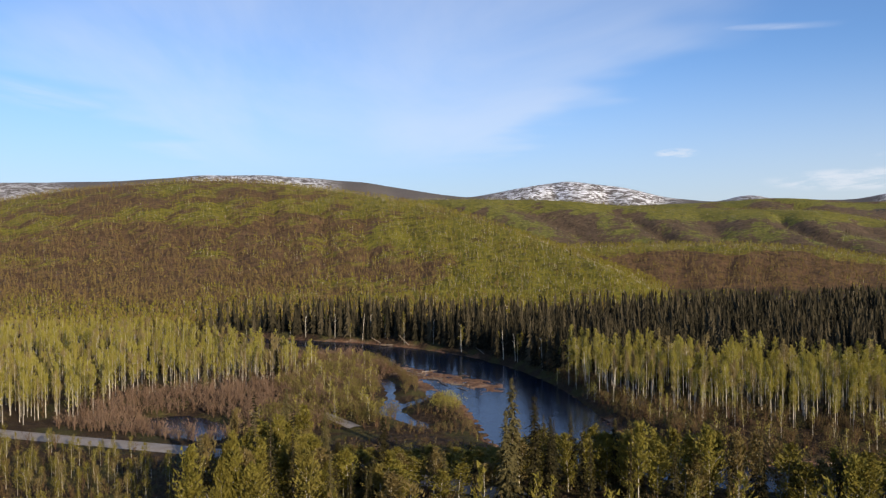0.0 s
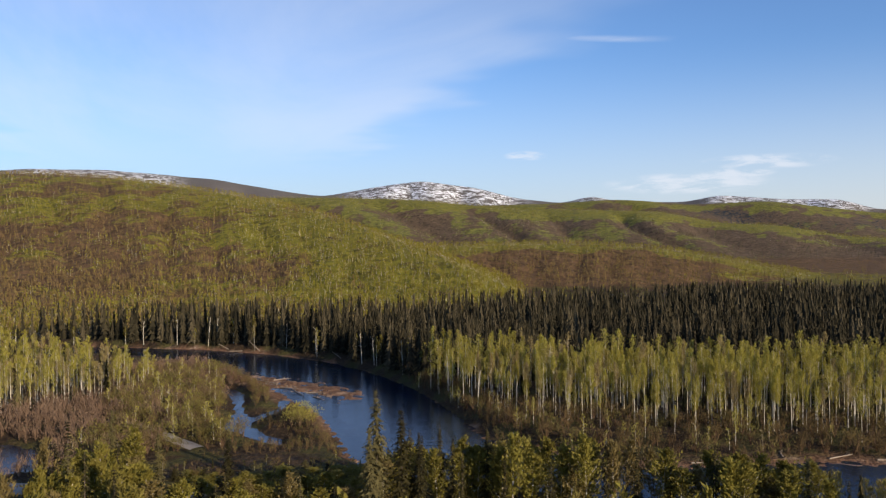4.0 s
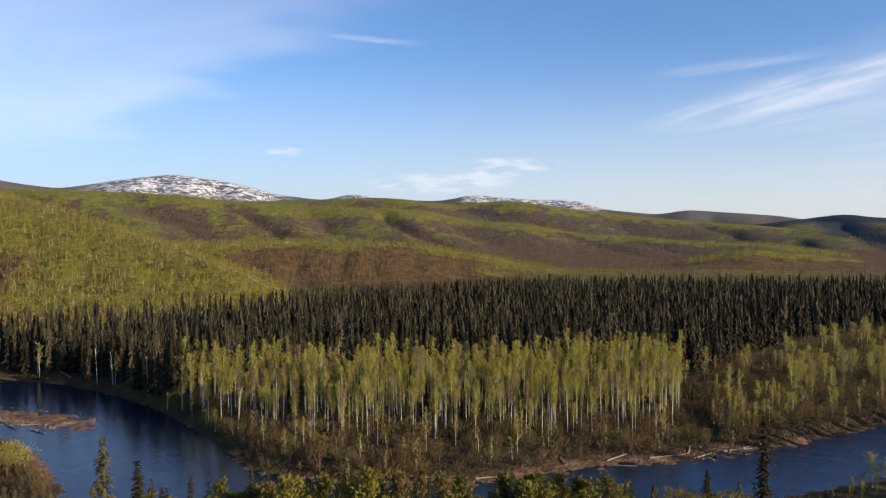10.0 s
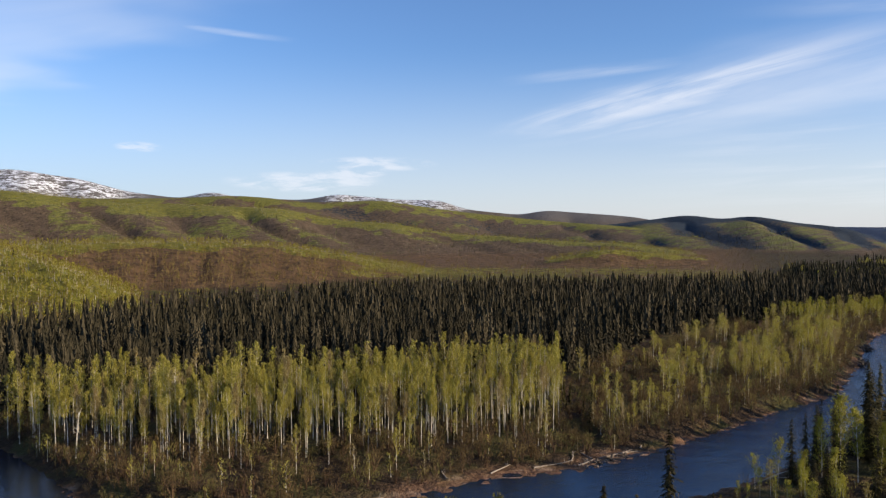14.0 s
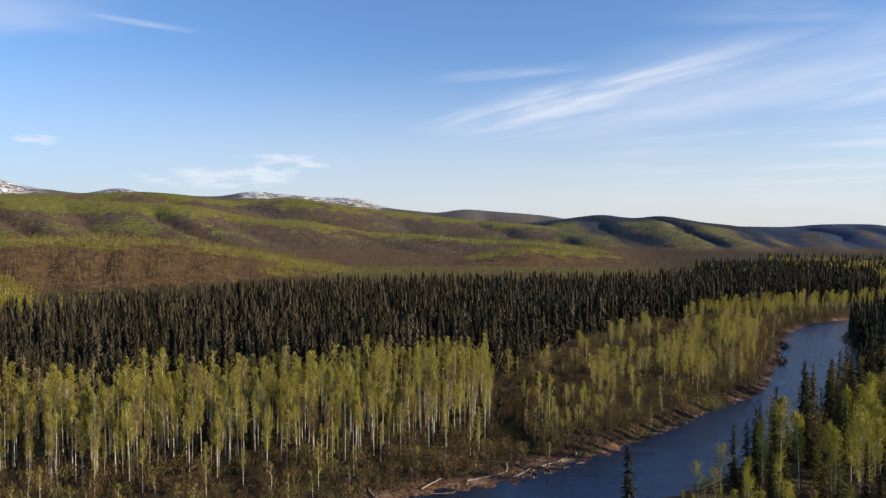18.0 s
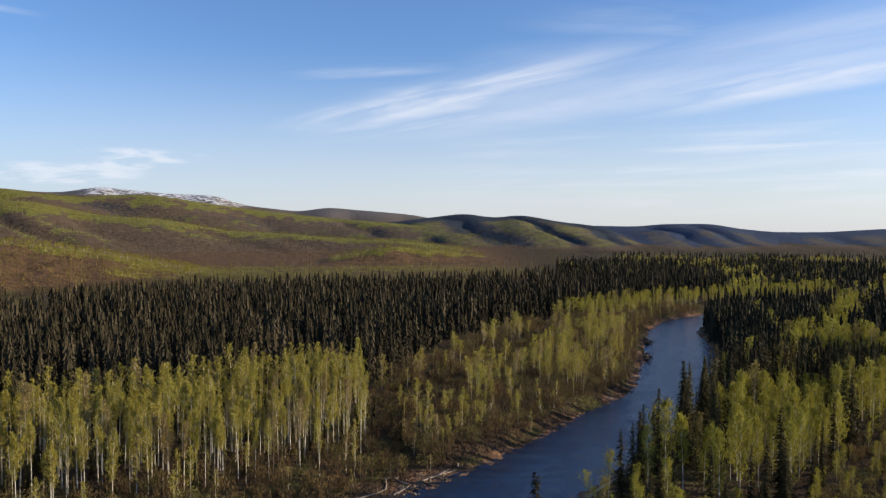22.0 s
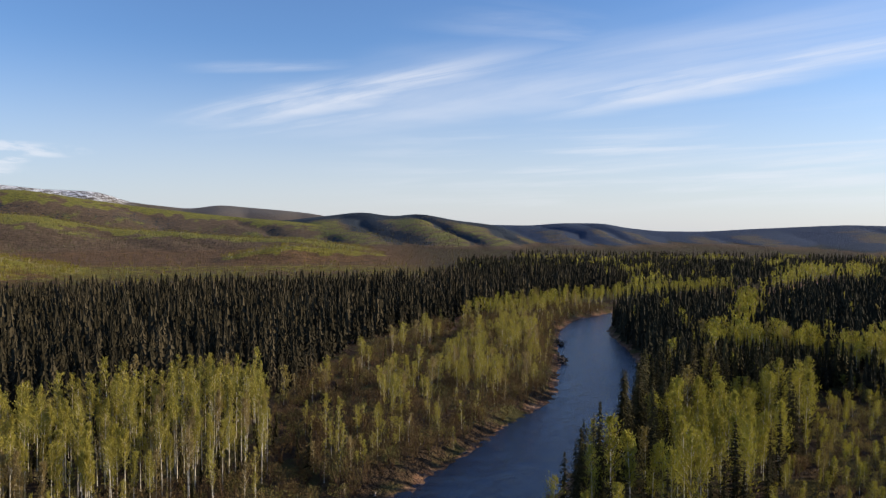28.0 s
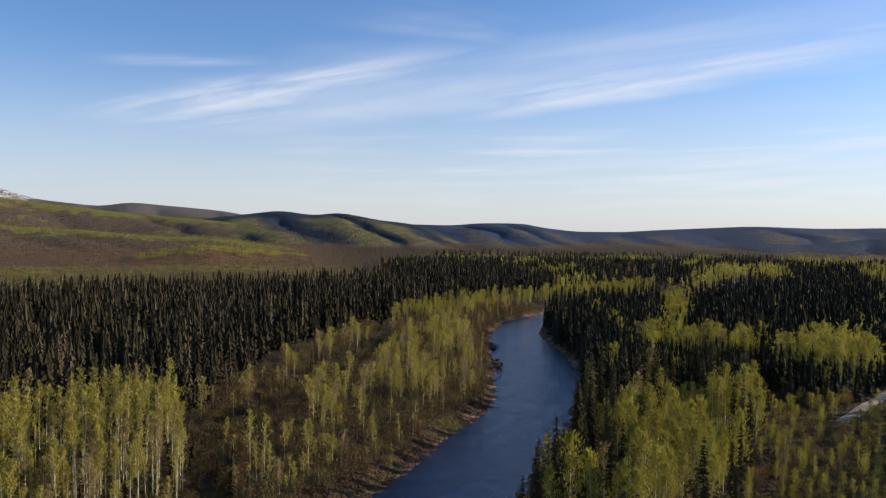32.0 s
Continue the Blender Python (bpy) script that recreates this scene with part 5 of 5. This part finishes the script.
for x, y, length, heading, tilt in ((-13.5, 296.5, 6.0, 150, 40), (-25, 304.5, 4.5, 160, 25), (-20, 300.5, 5.0, 200, 3), (14, 268.5, 4.5, 130, 25),
                                    (-9, 236, 7.0, -60, 1), (-5, 229, 6.0, -40, 1), (-1, 224, 8.0, -75, 1), (2, 220, 5.0, -20, 1), (-12, 241, 9.0, -50, 1), (-7, 240, 5.0, 10, 1), (4, 214.5, 5.0, -65, 1),
                                    (96, 137.0, 6.0, 15, 2), (104, 134.5, 8.0, -12, 2), (112, 133.0, 5.0, 40, 4), (119, 131.0, 7.0, -5, 2), (128, 130.0, 6.0, 25, 3), (88, 139.5, 4.5, 60, 2), (70, 140.0, 5.0, -15, 2), (57, 144.0, 5.5, 120, 3), (111, 130.6, 5.5, 8, 1), (116, 131.8, 4.0, 70, 2), (121, 131.2, 6.0, -20, 1), (392, 157.5, 7.5, 150, 28)):
    log(x, y, length, heading, tilt)


def root_wad(x, y, size):
    """An uprooted tree lodged at the water's edge: a dark tangle of roots round a stump."""
    rng = R(int(x + y))
    root = tagged(new("root_wad"), "dark tangled root mass stranded at the bank", "driftwood", "stranded roots")
    part("stump", mesh_of("stump", *tube([(0, 0, 0), (0.2, 0.1, size * 0.5), (0.5, 0.2, size * 0.9)], [size * 0.3, size * 0.24, size * 0.16], 8), [SPRUCE_BARK], flat=False), root)
    for _ in range(14):
        a, up_ = rng.uniform(0, 6.28), rng.uniform(-0.1, 0.9)
        r = size * rng.uniform(0.7, 1.6)
        q = np.array([math.cos(a) * r, math.sin(a) * r, size * up_])
        part("root", mesh_of("root", *tube([(0, 0, size * 0.3), q * 0.6 + (0, 0, 0.2), q], [0.12 * size, 0.07 * size, 0.02 * size], 5), [SPRUCE_BARK], flat=False), root)
    root.matrix_basis = pose(x, y, max(ground_at(x, y), 0.0) - 0.1, 0, 0, 0)


for x, y, size in ((254, 142.5, 1.6), (259, 144.5, 1.9), (263, 147, 1.4), (287, 154.6, 1.5), (291, 156.6, 1.9), (295.5, 159, 1.5), (115, 129.8, 1.0), (118.5, 129.2, 1.2), (122, 129.0, 0.9), (39, 160, 0.8)):
    root_wad(x, y, size)


def stone_mesh(k):
    bm = bmesh.new()
    bmesh.ops.create_icosphere(bm, subdivisions=2, radius=1.0)
    rng = R(200 + k)
    for v in bm.verts:
        v.co = Vector((v.co.x, v.co.y * rng.uniform(0.85, 1.0), v.co.z * 0.5)) * (1 + 0.22 * noise.noise(v.co * 1.7 + Vector((k * 3.1, 0, 0))))
    me = bpy.data.meshes.new("stone")
    bm.to_mesh(me)
    bm.free()
    me.materials.append(STONE)
    return me


STONES = [stone_mesh(k) for k in range(5)]
rng = R(210)
spots = [(rng.uniform(110, 124), rng.uniform(128.3, 131.5)) for _ in range(26)] + [(rng.uniform(-14, 9), 0) for _ in range(46)] + [(rng.uniform(252, 268), 0) for _ in range(14)]
for k, (x, y) in enumerate(spots):
    if y == 0:
        y = 229 - (x + 3) * 1.5 + rng.uniform(-5, 5) if x < 20 else 141.5 + (x - 252) * 0.42 + rng.uniform(-1.5, 1.0)
    size = rng.uniform(0.2, 0.5)
    ob = tagged(new("stone", STONES[k % 5]), "wet brown stone at the water's edge", "stone", "stones along the water")
    ob.matrix_basis = pose(x, y, max(ground_at(x, y), -0.15) + 0.1 * size, 0, 0, rng.uniform(0, 360)) @ Matrix.Diagonal((size, size * 0.8, size, 1))


def snag(x, y, height):
    """A dead standing birch: bare white trunk with a few broken limbs."""
    rng = R(int(abs(x * 5 + y)))
    root = tagged(new("dead_birch"), "bare white dead birch standing at the forest edge", "tree", "dead birches on the far bank")
    lean = rng.normal(0, 0.4, 2)
    part("trunk", mesh_of("snag_trunk", *tube([(0, 0, 0), (lean[0] * 0.4, lean[1] * 0.4, height * 0.5), (lean[0], lean[1], height)], [0.12, 0.09, 0.04], 6), [ASPEN_BARK], flat=False), root)
    for _ in range(7):
        k, a = rng.uniform(0.45, 0.95), rng.uniform(0, 6.28)
        s = np.array([lean[0] * k, lean[1] * k, height * k])
        part("limb", mesh_of("snag_limb", *tube([s, s + (math.cos(a) * 0.9, math.sin(a) * 0.9, rng.uniform(0.3, 1.2))], [0.05, 0.015], 4), [ASPEN_BARK]), root)
    root.matrix_basis = pose(x, y, ground_at(x, y) - 0.1)


for x, y, height in ((-33, 311, 11), (-30, 312.5, 9.5), (-45, 317, 10), (-58, 322, 9), (-4, 293, 9), (6, 280.5, 8.5), (20, 257, 10), (23.5, 252, 9), (30, 234, 10), (38, 205, 9.5), (41, 186, 8.5)):
    snag(x, y, height)
